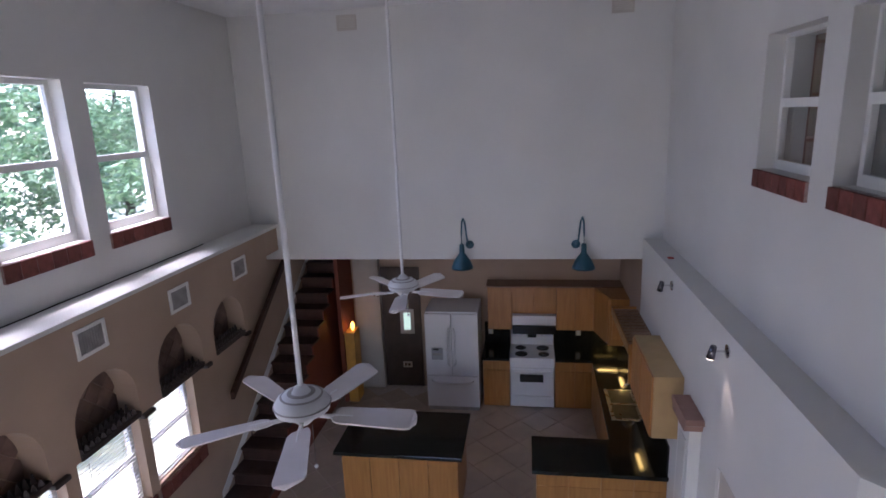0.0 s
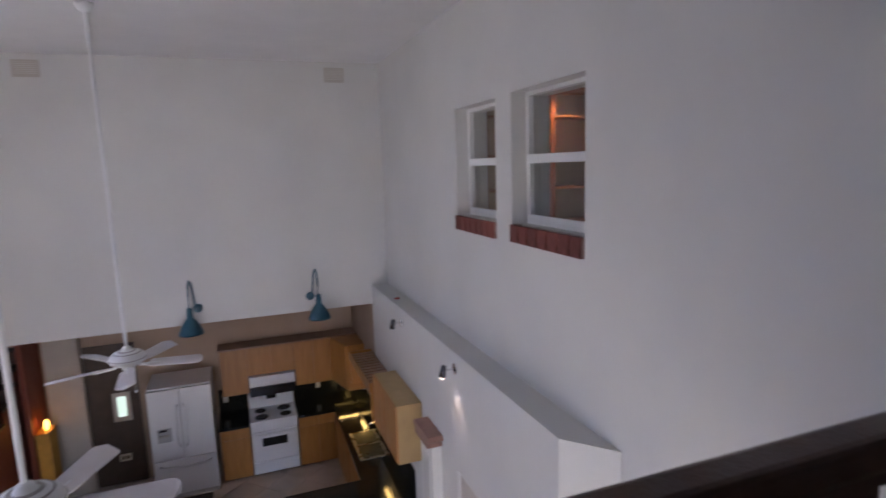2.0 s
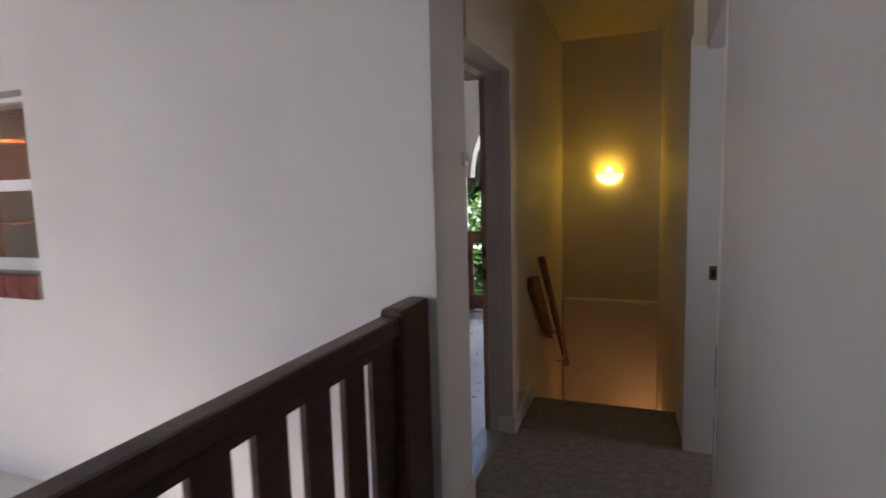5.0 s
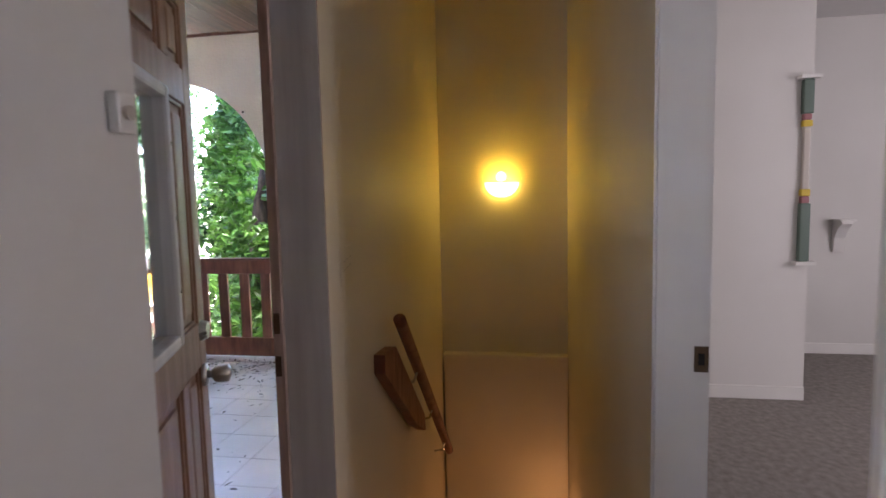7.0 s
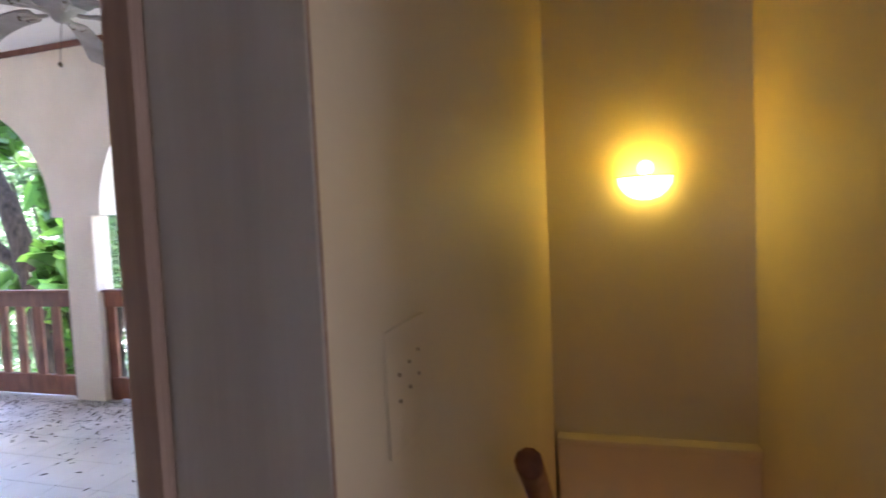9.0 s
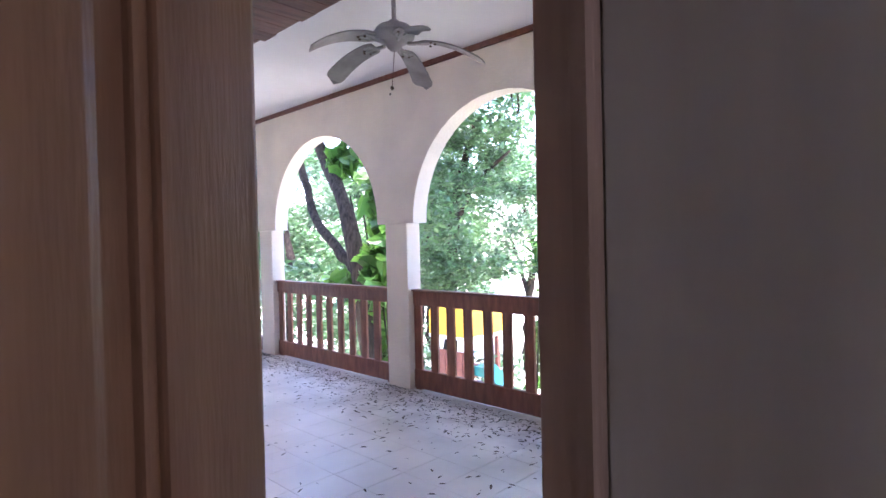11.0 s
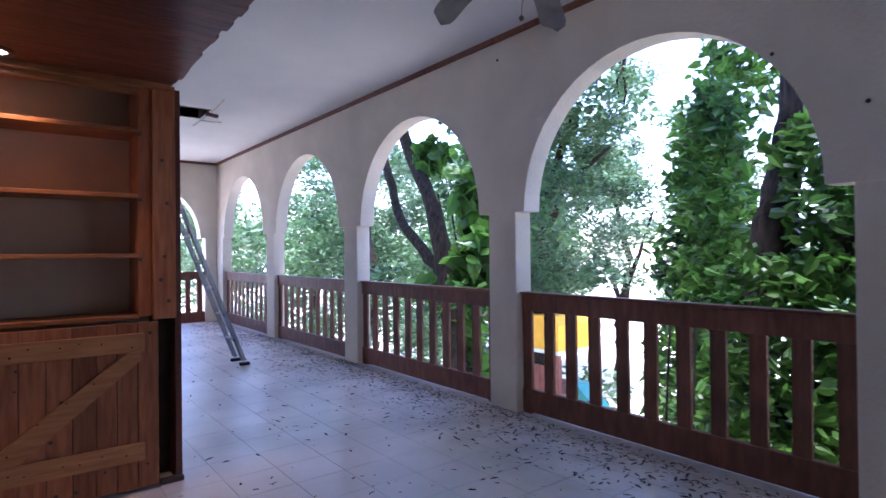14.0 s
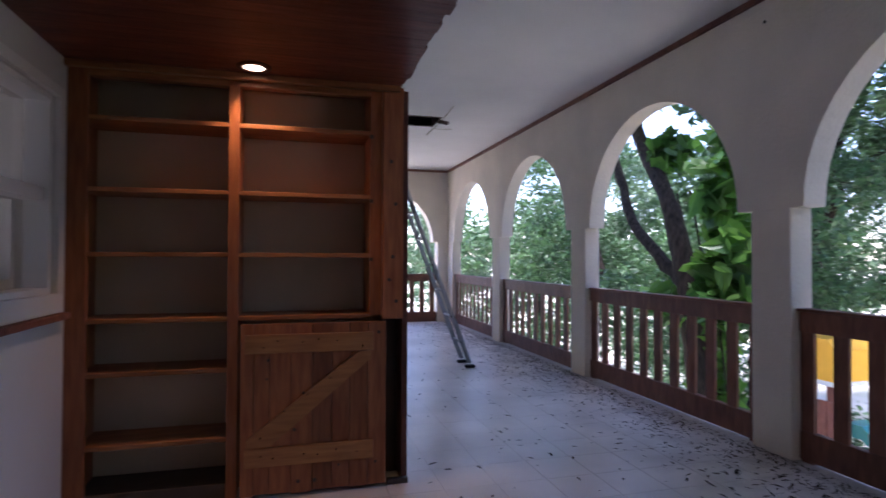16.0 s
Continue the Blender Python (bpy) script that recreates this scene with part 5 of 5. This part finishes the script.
part("top_board", B(-0.375, 0.375, -0.245, 0.245, 0.46, 0.5), M_HATCH, hl)
part("torn_strip", tube(bmesh.new(), [(0.36, -0.82, -0.004), (0.38, -0.5, -0.012), (0.37, -0.22, -0.03), (0.40, 0.1, -0.015), (0.41, 0.75, -0.004)], 0.008, 5), M_STONE, hl)
part("torn_strip", tube(bmesh.new(), [(0.38, 0.28, -0.02), (0.55, 0.33, -0.012), (0.66, 0.32, -0.004)], 0.006, 5), M_STONE, hl)
part("splinter", B(0.30, 0.44, -0.31, -0.26, -0.045, -0.006, pose(0, 0, 0, 0, 6, 4), bevel=0.004), M_HATCH, hl)
ld = thing("ladder", "aluminium ladder leaning up to the ceiling", "ladder", (3.40, 7.47, VF))
top = Vector((-1.16, 0.0, VC - VF - 0.005))
for y in (-0.16, 0.16):
    bm = bmesh.new()
    d = top.normalized()
    m = Matrix.Translation((top * 0.5) + Vector((0, y, 0.02))) @ d.to_track_quat("Z", "Y").to_matrix().to_4x4()
    L = top.length - 0.08
    for a, b, c, e in ((-0.004, 0.004, -0.038, 0.038), (-0.018, 0.018, -0.042, -0.036), (-0.018, 0.018, 0.036, 0.042)):
        box(bm, a, b, c, e, -L / 2, L / 2, m @ pose(0, 0, 0, 0, 0, 90))
    part("side_rail", bm, M_ALU, ld)
    part("foot", B(-0.06, 0.05, y - 0.03, y + 0.03, 0.0, 0.035, bevel=0.006), M_RUBBER, ld)
for k in range(9):
    p = top * (0.10 + 0.098 * k)
    part("rung", C((p.x, -0.155, p.z), (p.x, 0.155, p.z), 0.016, seg=10), M_ALU, ld)
    for y in (-0.172, 0.172):
        part("rung_cap", C((p.x, y, p.z), (p.x, y * 1.02, p.z), 0.018, seg=8), M_RUBBER, ld)

# litter
bm = bmesh.new()
rng = random.Random(4)


def dead_leaf(bm, x, y, z, s, a, mat=None):
    m = pose(x, y, z, rng.uniform(-12, 12), rng.uniform(-12, 12), a)
    pts = [(-1, 0, 0), (-0.4, 0.28, 0.10), (0.4, 0.24, 0.08), (1, 0, 0.02), (0.4, -0.24, 0.08), (-0.4, -0.28, 0.10)]
    v = [bm.verts.new(m @ (Vector(p) * s)) for p in pts]
    bm.faces.new((v[0], v[1], v[2], v[3]))
    bm.faces.new((v[0], v[3], v[4], v[5]))


for k in range(3200):
    u = rng.random()
    y = rng.uniform(0.3, 11.8)
    x = 4.40 - 0.75 * abs(rng.gauss(0, 0.55)) if u < 0.74 else rng.uniform(0.6, 4.3)
    if x < 2.1 and y > 4.0 or x < 0.5:
        continue
    dead_leaf(bm, x, y, VF + 0.006, rng.uniform(0.008, 0.030), rng.uniform(0, 360))
lt = tagged(part("leaf_litter", bm, M_LITTER), "scattered dry brown leaves on the tiles", "leaf litter", kind="stuff")
bm = bmesh.new()
for yc in PILLARS[1:]:
    for k in range(90):
        r = abs(rng.gauss(0, 0.10))
        dead_leaf(bm, 4.40 - r, yc + rng.gauss(0, 0.22), VF + 0.006 + rng.uniform(0, 0.015), rng.uniform(0.006, 0.02), rng.uniform(0, 360))
for k in range(2600):
    r = abs(rng.gauss(0, 0.22))
    y = rng.uniform(0.2, 11.9)
    if rng.random() < 0.35 + 0.65 * (0.5 + 0.5 * math.sin(y * 5.3 + 1.7 * math.sin(y * 2.1))):
        dead_leaf(bm, 4.42 - r, y, VF + 0.006 + rng.uniform(0, 0.01), rng.uniform(0.006, 0.022), rng.uniform(0, 360))
tagged(part("leaf_drifts", bm, M_DEBRIS), "dark leaf debris gathered at the pillar feet", "leaf litter", kind="stuff")

# ---- outdoors ----


def leaf_cloud(name, blobs, count, size, mat, seed, parent, aspect=0.5, flat=0.0, label="", broad=False):
    """Many single leaves spread in blobs of (centre, radii)."""
    g = np.random.default_rng(seed)
    vol = np.array([max(b[1]) ** 2 for b in blobs])
    pick = g.choice(len(blobs), count, p=vol / vol.sum())
    cen = np.array([b[0] for b in blobs], float)[pick]
    rad = np.array([b[1] for b in blobs], float)[pick]
    d = g.normal(size=(count, 3))
    d /= np.linalg.norm(d, axis=1)[:, None]
    rr = g.uniform(0.25, 1.0, count) ** 0.6
    clump = np.sin(cen[:, :1] * 9 + d * 5.1).sum(1) * 0.10
    p = cen + d * rad * (rr + clump)[:, None]
    a = g.normal(size=(count, 3))
    a[:, 2] = a[:, 2] * 0.5 - flat
    a /= np.linalg.norm(a, axis=1)[:, None]
    b = np.cross(a, g.normal(size=(count, 3)))
    b /= np.linalg.norm(b, axis=1)[:, None]
    s = size * g.uniform(0.6, 1.3, count)[:, None]
    nrm = np.cross(a, b)
    pts = np.stack([p - a * s, p - a * s * 0.25 + b * s * aspect + nrm * s * 0.12, p + a * s, p - a * s * 0.25 - b * s * aspect + nrm * s * 0.12], 1).reshape(-1, 3)
    idx = np.arange(count * 4).reshape(-1, 4)
    tri = np.concatenate([idx[:, [0, 1, 2]], idx[:, [0, 2, 3]]])
    if broad:
        w, up = b * s * aspect, nrm * s * 0.16
        pts = np.stack([p - a * s * 0.75, p - a * s * 0.9 + w * 0.7 + up, p - a * s * 0.2 + w + up, p + a * s * 0.45 + w * 0.55 + up * 0.3, p + a * s - up * 1.5,
                        p + a * s * 0.45 - w * 0.55 + up * 0.3, p - a * s * 0.2 - w + up, p - a * s * 0.9 - w * 0.7 + up], 1).reshape(-1, 3)
        idx = np.arange(count * 8).reshape(-1, 8)
        tri = np.concatenate([idx[:, [0, k, k + 1]] for k in range(1, 7)])
    me = bpy.data.meshes.new(name)
    me.from_pydata(pts.tolist(), [], tri.tolist())
    me.materials.append(mat)
    ob = new(name, me)
    ob.parent = parent
    return tagged(ob, label, kind="stuff" if not parent else "")


def tree(label, base, limbs, blobs, count, size, mat, seed, aspect=0.5, group="garden trees", bark=None):
    """limbs: lists of (x, y, z, radius), relative to the base."""
    t = thing("tree", label, "tree", base, group)
    for k, l in enumerate(limbs):
        pts = []
        for a, b in zip(l, l[1:]):
            for i in range(4):
                f = i / 4
                pts.append([a[c] * (1 - f) + b[c] * f for c in range(4)])
        pts.append(list(l[-1]))
        g = random.Random(seed * 31 + k)
        pts = [(p[0] + g.uniform(-1, 1) * p[3] * 0.25, p[1] + g.uniform(-1, 1) * p[3] * 0.25, p[2], p[3] * g.uniform(0.9, 1.12)) for p in pts]
        part("trunk" if k == 0 else "limb", tube(bmesh.new(), [p[:3] for p in pts], 0, 12, [p[3] for p in pts]), bark or M_BARK, t, smooth=True)
    if blobs:
        leaf_cloud("crown", blobs, count, size, mat, seed, t, aspect)
    return t


def crown(cx, cy, cz, spread, n, seed, r=(0.7, 1.5), h=1.0):
    g = random.Random(seed)
    out = []
    for k in range(n):
        q = g.uniform(r[0], r[1])
        out.append(((cx + g.gauss(0, spread), cy + g.gauss(0, spread), cz + g.gauss(0, spread * 0.55 * h)), (q, q, q * 0.6)))
    return out


H = -GZ
# leaning tree outside the second bay; unseen crown overhead added to shade it
tree("leaning grey tree wrapped in a broad leaved climber", (7.0, 7.55, GZ),
     [[(0, -0.1, 0, 0.22), (0, 0.25, 2.6, 0.18), (0.0, 0.52, H + 1.0, 0.15), (0, 1.0, H + 2.2, 0.125), (0.1, 1.95, H + 3.4, 0.10), (0.3, 2.4, H + 5.2, 0.08)],
      [(0, 0.45, H + 0.7, 0.12), (0.0, 1.0, H + 1.08, 0.11), (0.0, 1.9, H + 1.8, 0.09), (0.2, 2.6, H + 2.7, 0.08), (0.5, 3.4, H + 4.0, 0.04)]],
     crown(0.4, 1.2, H + 4.9, 1.6, 26, 3, (0.8, 1.5), 0.5), 14000, 0.11, M_LEAF, 3)
cl = thing("climbing_plant", "broad leaved green climber on a tree trunk", "climber", (7.0, 7.55, GZ), "climbers")
leaf_cloud("foliage", [((0.25, 0.1 + 0.05 * k, 1.0 + 0.5 * k), (0.35, 0.4, 0.4)) for k in range(7)] + [((-0.05, -0.25 - 0.07 * (k % 3), H + 0.6 + 0.42 * k), (0.35, 0.42, 0.36)) for k in range(6)] + [((0.2, 1.2, H + 2.9), (0.3, 0.5, 0.3)), ((0.0, 0.9, H + 0.5), (0.3, 0.4, 0.35))], 720, 0.21, M_POTHOS, 5, cl, 0.55, 0.5, broad=True)
for k in range(3):
    part("stem", tube(bmesh.new(), [(0.2, 0.12 * k - 0.2, 0), (0.24, 0.14 * k, 2.4), (0.15, 0.2 * k + 0.2, H + 1.2), (0.12, 0.3 * k + 0.3, H + 2.2)], 0.016, 6), M_BARK, cl)
# big trunk outside the first bay; crown above view made dense to shade shrubs
tree("massive rough barked tree trunk close to the veranda", (5.95, 2.66, GZ),
     [[(0, 0.1, 0, 0.24), (0, 0.08, 2.2, 0.215), (0, 0.0, H + 0.9, 0.18), (0.05, -0.16, H + 1.9, 0.145), (0.0, -0.32, H + 2.7, 0.13), (-0.1, -0.7, H + 4.6, 0.11)],
      [(-0.02, -0.2, H + 0.9, 0.11), (-0.1, -0.9, H + 1.4, 0.12), (-0.1, -1.3, H + 2.05, 0.11), (-0.1, -1.55, H + 2.8, 0.10), (-0.05, -2.15, H + 4.6, 0.07)],
      [(0.0, -0.45, H + 2.7, 0.10), (0.4, 0.6, H + 3.9, 0.08), (0.6, 2.2, H + 4.8, 0.05)]],
     crown(0.9, -0.9, H + 5.2, 1.7, 30, 8, (0.8, 1.5), 0.5) + crown(0.9, -3.0, H + 3.6, 0.7, 7, 9, (0.3, 0.7)), 14000, 0.11, M_LEAF, 7)
cl = thing("climbing_plant", "lush green climber hanging beside the veranda", "climber", (6.35, 3.2, GZ), "climbers")
vine = [((1.25 + 0.15 * (k % 2), 1.05 + 0.14 * (k % 3) - 0.0045 * k * k, 1.0 + 0.44 * k), (0.42, 0.46, 0.38)) for k in range(14)]
vine += [((0.85, 0.62 - 0.10 * (k % 2), 1.0 + 0.42 * k), (0.36, 0.44, 0.36)) for k in range(12)]
vine += [((0.35, 0.16 + 0.08 * (k % 2), 1.0 + 0.44 * k), (0.30, 0.36, 0.34)) for k in range(12)]
vine += [((-0.78, -0.50 - 0.08 * (k % 3), 0.8 + 0.42 * k), (0.22, 0.36, 0.34)) for k in range(9)]
vine += [((-0.55, -0.95 - 0.14 * (k % 2), 1.0 + 0.42 * k), (0.34, 0.40, 0.36)) for k in range(11)]
leaf_cloud("foliage", vine, 13500, 0.076, M_POTHOS, 6, cl, 0.5, 0.35, broad=True)
for k in range(3):
    part("stem", tube(bmesh.new(), [(-0.2, 0.25 * k - 0.1, 0), (-0.26, 0.28 * k - 0.12, 2.4), (-0.22, 0.24 * k - 0.1, H + 0.6)], 0.014, 6), M_BARK, cl)
cl = thing("climbing_plant", "bright green shrub beyond the railing", "shrub", (6.2, 0.6, GZ), "climbers")
leaf_cloud("foliage", [((0.1 * (k % 3), 0.9 - 0.28 * (k % 8), 1.3 + 0.34 * k), (0.6, 0.6, 0.42)) for k in range(10)] + [((-0.1 + 0.1 * (k % 2), 1.7 - 0.33 * (k % 9), 0.9 + 0.75 * (k // 9) + 0.1 * (k % 4)), (0.45, 0.42, 0.45)) for k in range(27)] + [((0.2, 1.4 - 0.4 * k, 4.7 + 0.25 * k), (0.4, 0.4, 0.3)) for k in range(7)], 7000, 0.08, M_POTHOS, 16, cl, 0.5, 0.4, broad=True)
leaf_cloud("undergrowth", [((-0.2 + 0.15 * (k % 3), 1.6 - 0.3 * (k % 5), 1.5 + 0.5 * (k // 5)), (0.32, 0.34, 0.34)) for k in range(25)] + [((0.0, 1.5 - 0.3 * k, H + 1.3 + 0.22 * k), (0.3, 0.35, 0.3)) for k in range(7)], 4200, 0.085, M_POTHOS, 18, cl, 0.5, 0.4, broad=True)
for k in range(5):
    part("stem", tube(bmesh.new(), [(0.1 * k - 0.2, 0.3 - 0.3 * k, 0), (0.1 * k - 0.1, 0.35 - 0.33 * k, 2.2), (0.05 * k, 0.5 - 0.4 * k, 4.6)], 0.018, 6), M_BARK, cl)
# middle and far trees
spots = [(17, 11.6, 5.6, 1), (16, 15.5, 3.0, 13), (12, 12.0, 3.4, 2), (13.5, 17, 4.2, 3), (11, 22, 4.0, 4), (8, 27, 4.0, 5), (17, 1.0, 3.0, 6), (14, -6, 4.0, 7), (20, 22, 5, 8), (22, -2, 4, 9), (9.5, 15.2, 2.6, 10), (4, 30, 4, 12)]
for x, y, cz, sd in spots:
    g = random.Random(sd)
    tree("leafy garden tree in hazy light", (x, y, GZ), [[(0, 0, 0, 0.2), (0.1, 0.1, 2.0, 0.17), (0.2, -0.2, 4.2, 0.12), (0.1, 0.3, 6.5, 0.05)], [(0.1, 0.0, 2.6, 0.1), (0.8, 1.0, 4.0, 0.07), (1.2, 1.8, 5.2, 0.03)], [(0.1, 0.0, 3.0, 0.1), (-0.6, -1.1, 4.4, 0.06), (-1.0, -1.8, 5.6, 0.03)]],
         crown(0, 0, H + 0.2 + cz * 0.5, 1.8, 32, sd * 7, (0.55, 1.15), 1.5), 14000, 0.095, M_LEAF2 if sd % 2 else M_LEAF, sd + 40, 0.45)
# airy crown hanging into the view of the first bay
tree("airy oak with drooping branches in hazy light", (11.6, 10.4, GZ), [[(0, 0, 0, 0.2), (0, -0.2, 3.0, 0.17), (-0.2, -0.6, 5.6, 0.13), (-0.4, -1.6, 7.6, 0.07)], [(0, -0.3, 4.6, 0.1), (-0.5, -1.4, 5.9, 0.07), (-0.7, -2.8, 6.6, 0.03)]],
     [((-0.6 + 0.5 * math.sin(k * 1.9), -0.3 - 0.24 * k, H + 3.1 + 0.75 * math.sin(k * 2.7)), (0.62, 0.42, 0.34)) for k in range(12)] + [((-0.7, 0.1 - 0.35 * k, H + 0.7 + 0.35 * math.sin(k * 2.0)), (0.6, 0.5, 0.42)) for k in range(6)], 8500, 0.07, M_LEAF, 61, 0.4)
# low hedge line
hg = tagged(new("hedge"), "low green bushes along the garden edge", "bushes", kind="stuff")
hg.location = (0, 0, GZ)
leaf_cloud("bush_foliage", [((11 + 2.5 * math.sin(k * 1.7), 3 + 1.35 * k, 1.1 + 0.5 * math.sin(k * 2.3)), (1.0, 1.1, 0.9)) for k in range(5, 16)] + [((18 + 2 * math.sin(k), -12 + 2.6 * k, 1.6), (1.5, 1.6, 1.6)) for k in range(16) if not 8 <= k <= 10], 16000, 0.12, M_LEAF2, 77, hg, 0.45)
bl = tagged(new("far_woods"), "hazy far line of garden trees", "woods", kind="stuff")
bl.location = (0, 0, GZ)
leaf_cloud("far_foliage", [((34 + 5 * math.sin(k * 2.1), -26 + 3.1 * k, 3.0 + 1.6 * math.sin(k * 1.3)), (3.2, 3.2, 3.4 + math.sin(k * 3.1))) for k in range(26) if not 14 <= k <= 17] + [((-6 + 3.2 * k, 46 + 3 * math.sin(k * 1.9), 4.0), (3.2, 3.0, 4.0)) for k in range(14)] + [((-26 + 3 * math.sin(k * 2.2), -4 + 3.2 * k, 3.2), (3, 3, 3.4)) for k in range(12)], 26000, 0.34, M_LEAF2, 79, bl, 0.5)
# hanging moss and twig over the first arch
tw = thing("twig", "dark bare twig hanging across the arch", "branch", (9.5, 6.3, 4.6))
part("stem", tube(bmesh.new(), [(0, -0.2, 0.5), (0.0, -0.05, 0.1), (0.02, 0.05, -0.35), (0, -0.02, -0.75), (0, 0.05, -1.0)], 0.018, 6, [0.05, 0.042, 0.034, 0.024, 0.010]), M_BARK, tw, smooth=True)
part("stem", tube(bmesh.new(), [(0.0, -0.02, -0.2), (0.0, 0.16, -0.5), (0.0, 0.12, -0.8)], 0.02, 6), M_BARK, tw, smooth=True)
leaf_cloud("twig_leaves", [((0, 0.1 * math.sin(k * 2.1), -0.15 - 0.13 * k), (0.2, 0.28, 0.14)) for k in range(8)], 260, 0.05, M_LEAF, 91, tw, 0.45)
# play set
ps = thing("play_set", "garden play tower with a yellow canopy", "play set", (12.0, 9.8, GZ))
for x in (-0.6, 0.6):
    for y in (-0.35, 0.75):
        part("post", B(x - 0.05, x + 0.05, y - 0.05, y + 0.05, 0, 2.35), M_PLAYRED, ps)
part("deck", B(-0.65, 0.65, -0.42, 0.8, 1.10, 1.16), M_PLAYRED, ps)
part("canopy_hem", B(-0.73, 0.73, -0.46, 0.91, 2.06, 2.15), M_TRIM, ps, "white canopy hem")
for k in range(6):
    part("plank", B(-0.67, -0.63, -0.42 + k * 0.205, -0.24 + k * 0.205, 0.95, 1.75), M_PLAYRED, ps)
part("canopy", prism(bmesh.new(), [(-0.45, 2.15), (-0.45, 2.75), (-0.30, 2.95), (0.75, 2.95), (0.9, 2.75), (0.9, 2.15)], "x", -0.72, 0.72), M_YELLOW, ps)
sl = part("slide", prism(bmesh.new(), [(-0.42, 1.15), (-0.75, 1.15), (-1.9, 0.3), (-2.4, 0.15), (-2.4, 0.30), (-1.8, 0.5), (-0.75, 1.40), (-0.42, 1.40)], "x", -0.45, 0.05), M_SLIDE, ps)
fn = thing("garden_wall", "pale garden wall far behind the trees", "wall", (30, 0, GZ))
part("panel", B(0, 0.2, -14, 4, 0, 3.4), M_FENCE, fn)
part("coping", B(-0.1, 0.3, -14, 4, 3.4, 3.6), M_STONE, fn)
# trees on the west side, outside the great room
for x, y, cz, sd in ((-13, 8.0, 4, 21), (-14, 13.5, 4, 22), (-17, 19, 4.5, 23), (-12, 3.5, 2.0, 24)):
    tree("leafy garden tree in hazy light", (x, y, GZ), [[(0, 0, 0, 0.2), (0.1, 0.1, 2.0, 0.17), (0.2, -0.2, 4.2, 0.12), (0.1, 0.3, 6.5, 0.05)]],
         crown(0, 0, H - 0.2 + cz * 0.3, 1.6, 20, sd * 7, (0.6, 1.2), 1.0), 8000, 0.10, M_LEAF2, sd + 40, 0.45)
hg = tagged(new("shrubs"), "yellow green shrubs outside the lower windows", "bushes", kind="stuff")
hg.location = (0, 0, GZ)
leaf_cloud("shrub_foliage", [((-8.2 - 0.6 * (k % 3), 1.5 + 0.8 * k, 1.25 + 0.3 * (k % 2)), (0.9, 0.9, 1.1)) for k in range(12)], 7000, 0.13, M_POTHOS, 78, hg, 0.3)

# veranda floor tiles, those by the walk as single pieces
vt = thing("veranda_tiles", "pale square floor tiles with thin dark joints", "floor tiles", (0.0, 0.0, VF))
vt["kind"] = "structure"
T = 0.305
first, far = None, bmesh.new()
for i in range(0, 15):
    for j in range(-5, 41):
        x, y = 0.365 + 0.1525 + T * (i - 1) + 0.0, 0.08 + 0.1525 + T * j
        x0, x1, y0, y1 = x - T / 2 + 0.0015, x + T / 2 - 0.0015, y - T / 2 + 0.0015, y + T / 2 - 0.0015
        if x1 > XA2 + 0.02 or y1 > 12.2 or (x < 3.6 and y < 0.08) or x0 < 0.24:
            continue
        if x < 4.45 and 0 <= j <= 20:
            if first is None:
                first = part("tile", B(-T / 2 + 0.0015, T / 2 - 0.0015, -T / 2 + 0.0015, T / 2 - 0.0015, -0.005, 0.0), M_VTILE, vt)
                ob = first
            else:
                ob = new("tile", first.data)
                ob.parent = vt
            ob.location = (x, y, 0)
        else:
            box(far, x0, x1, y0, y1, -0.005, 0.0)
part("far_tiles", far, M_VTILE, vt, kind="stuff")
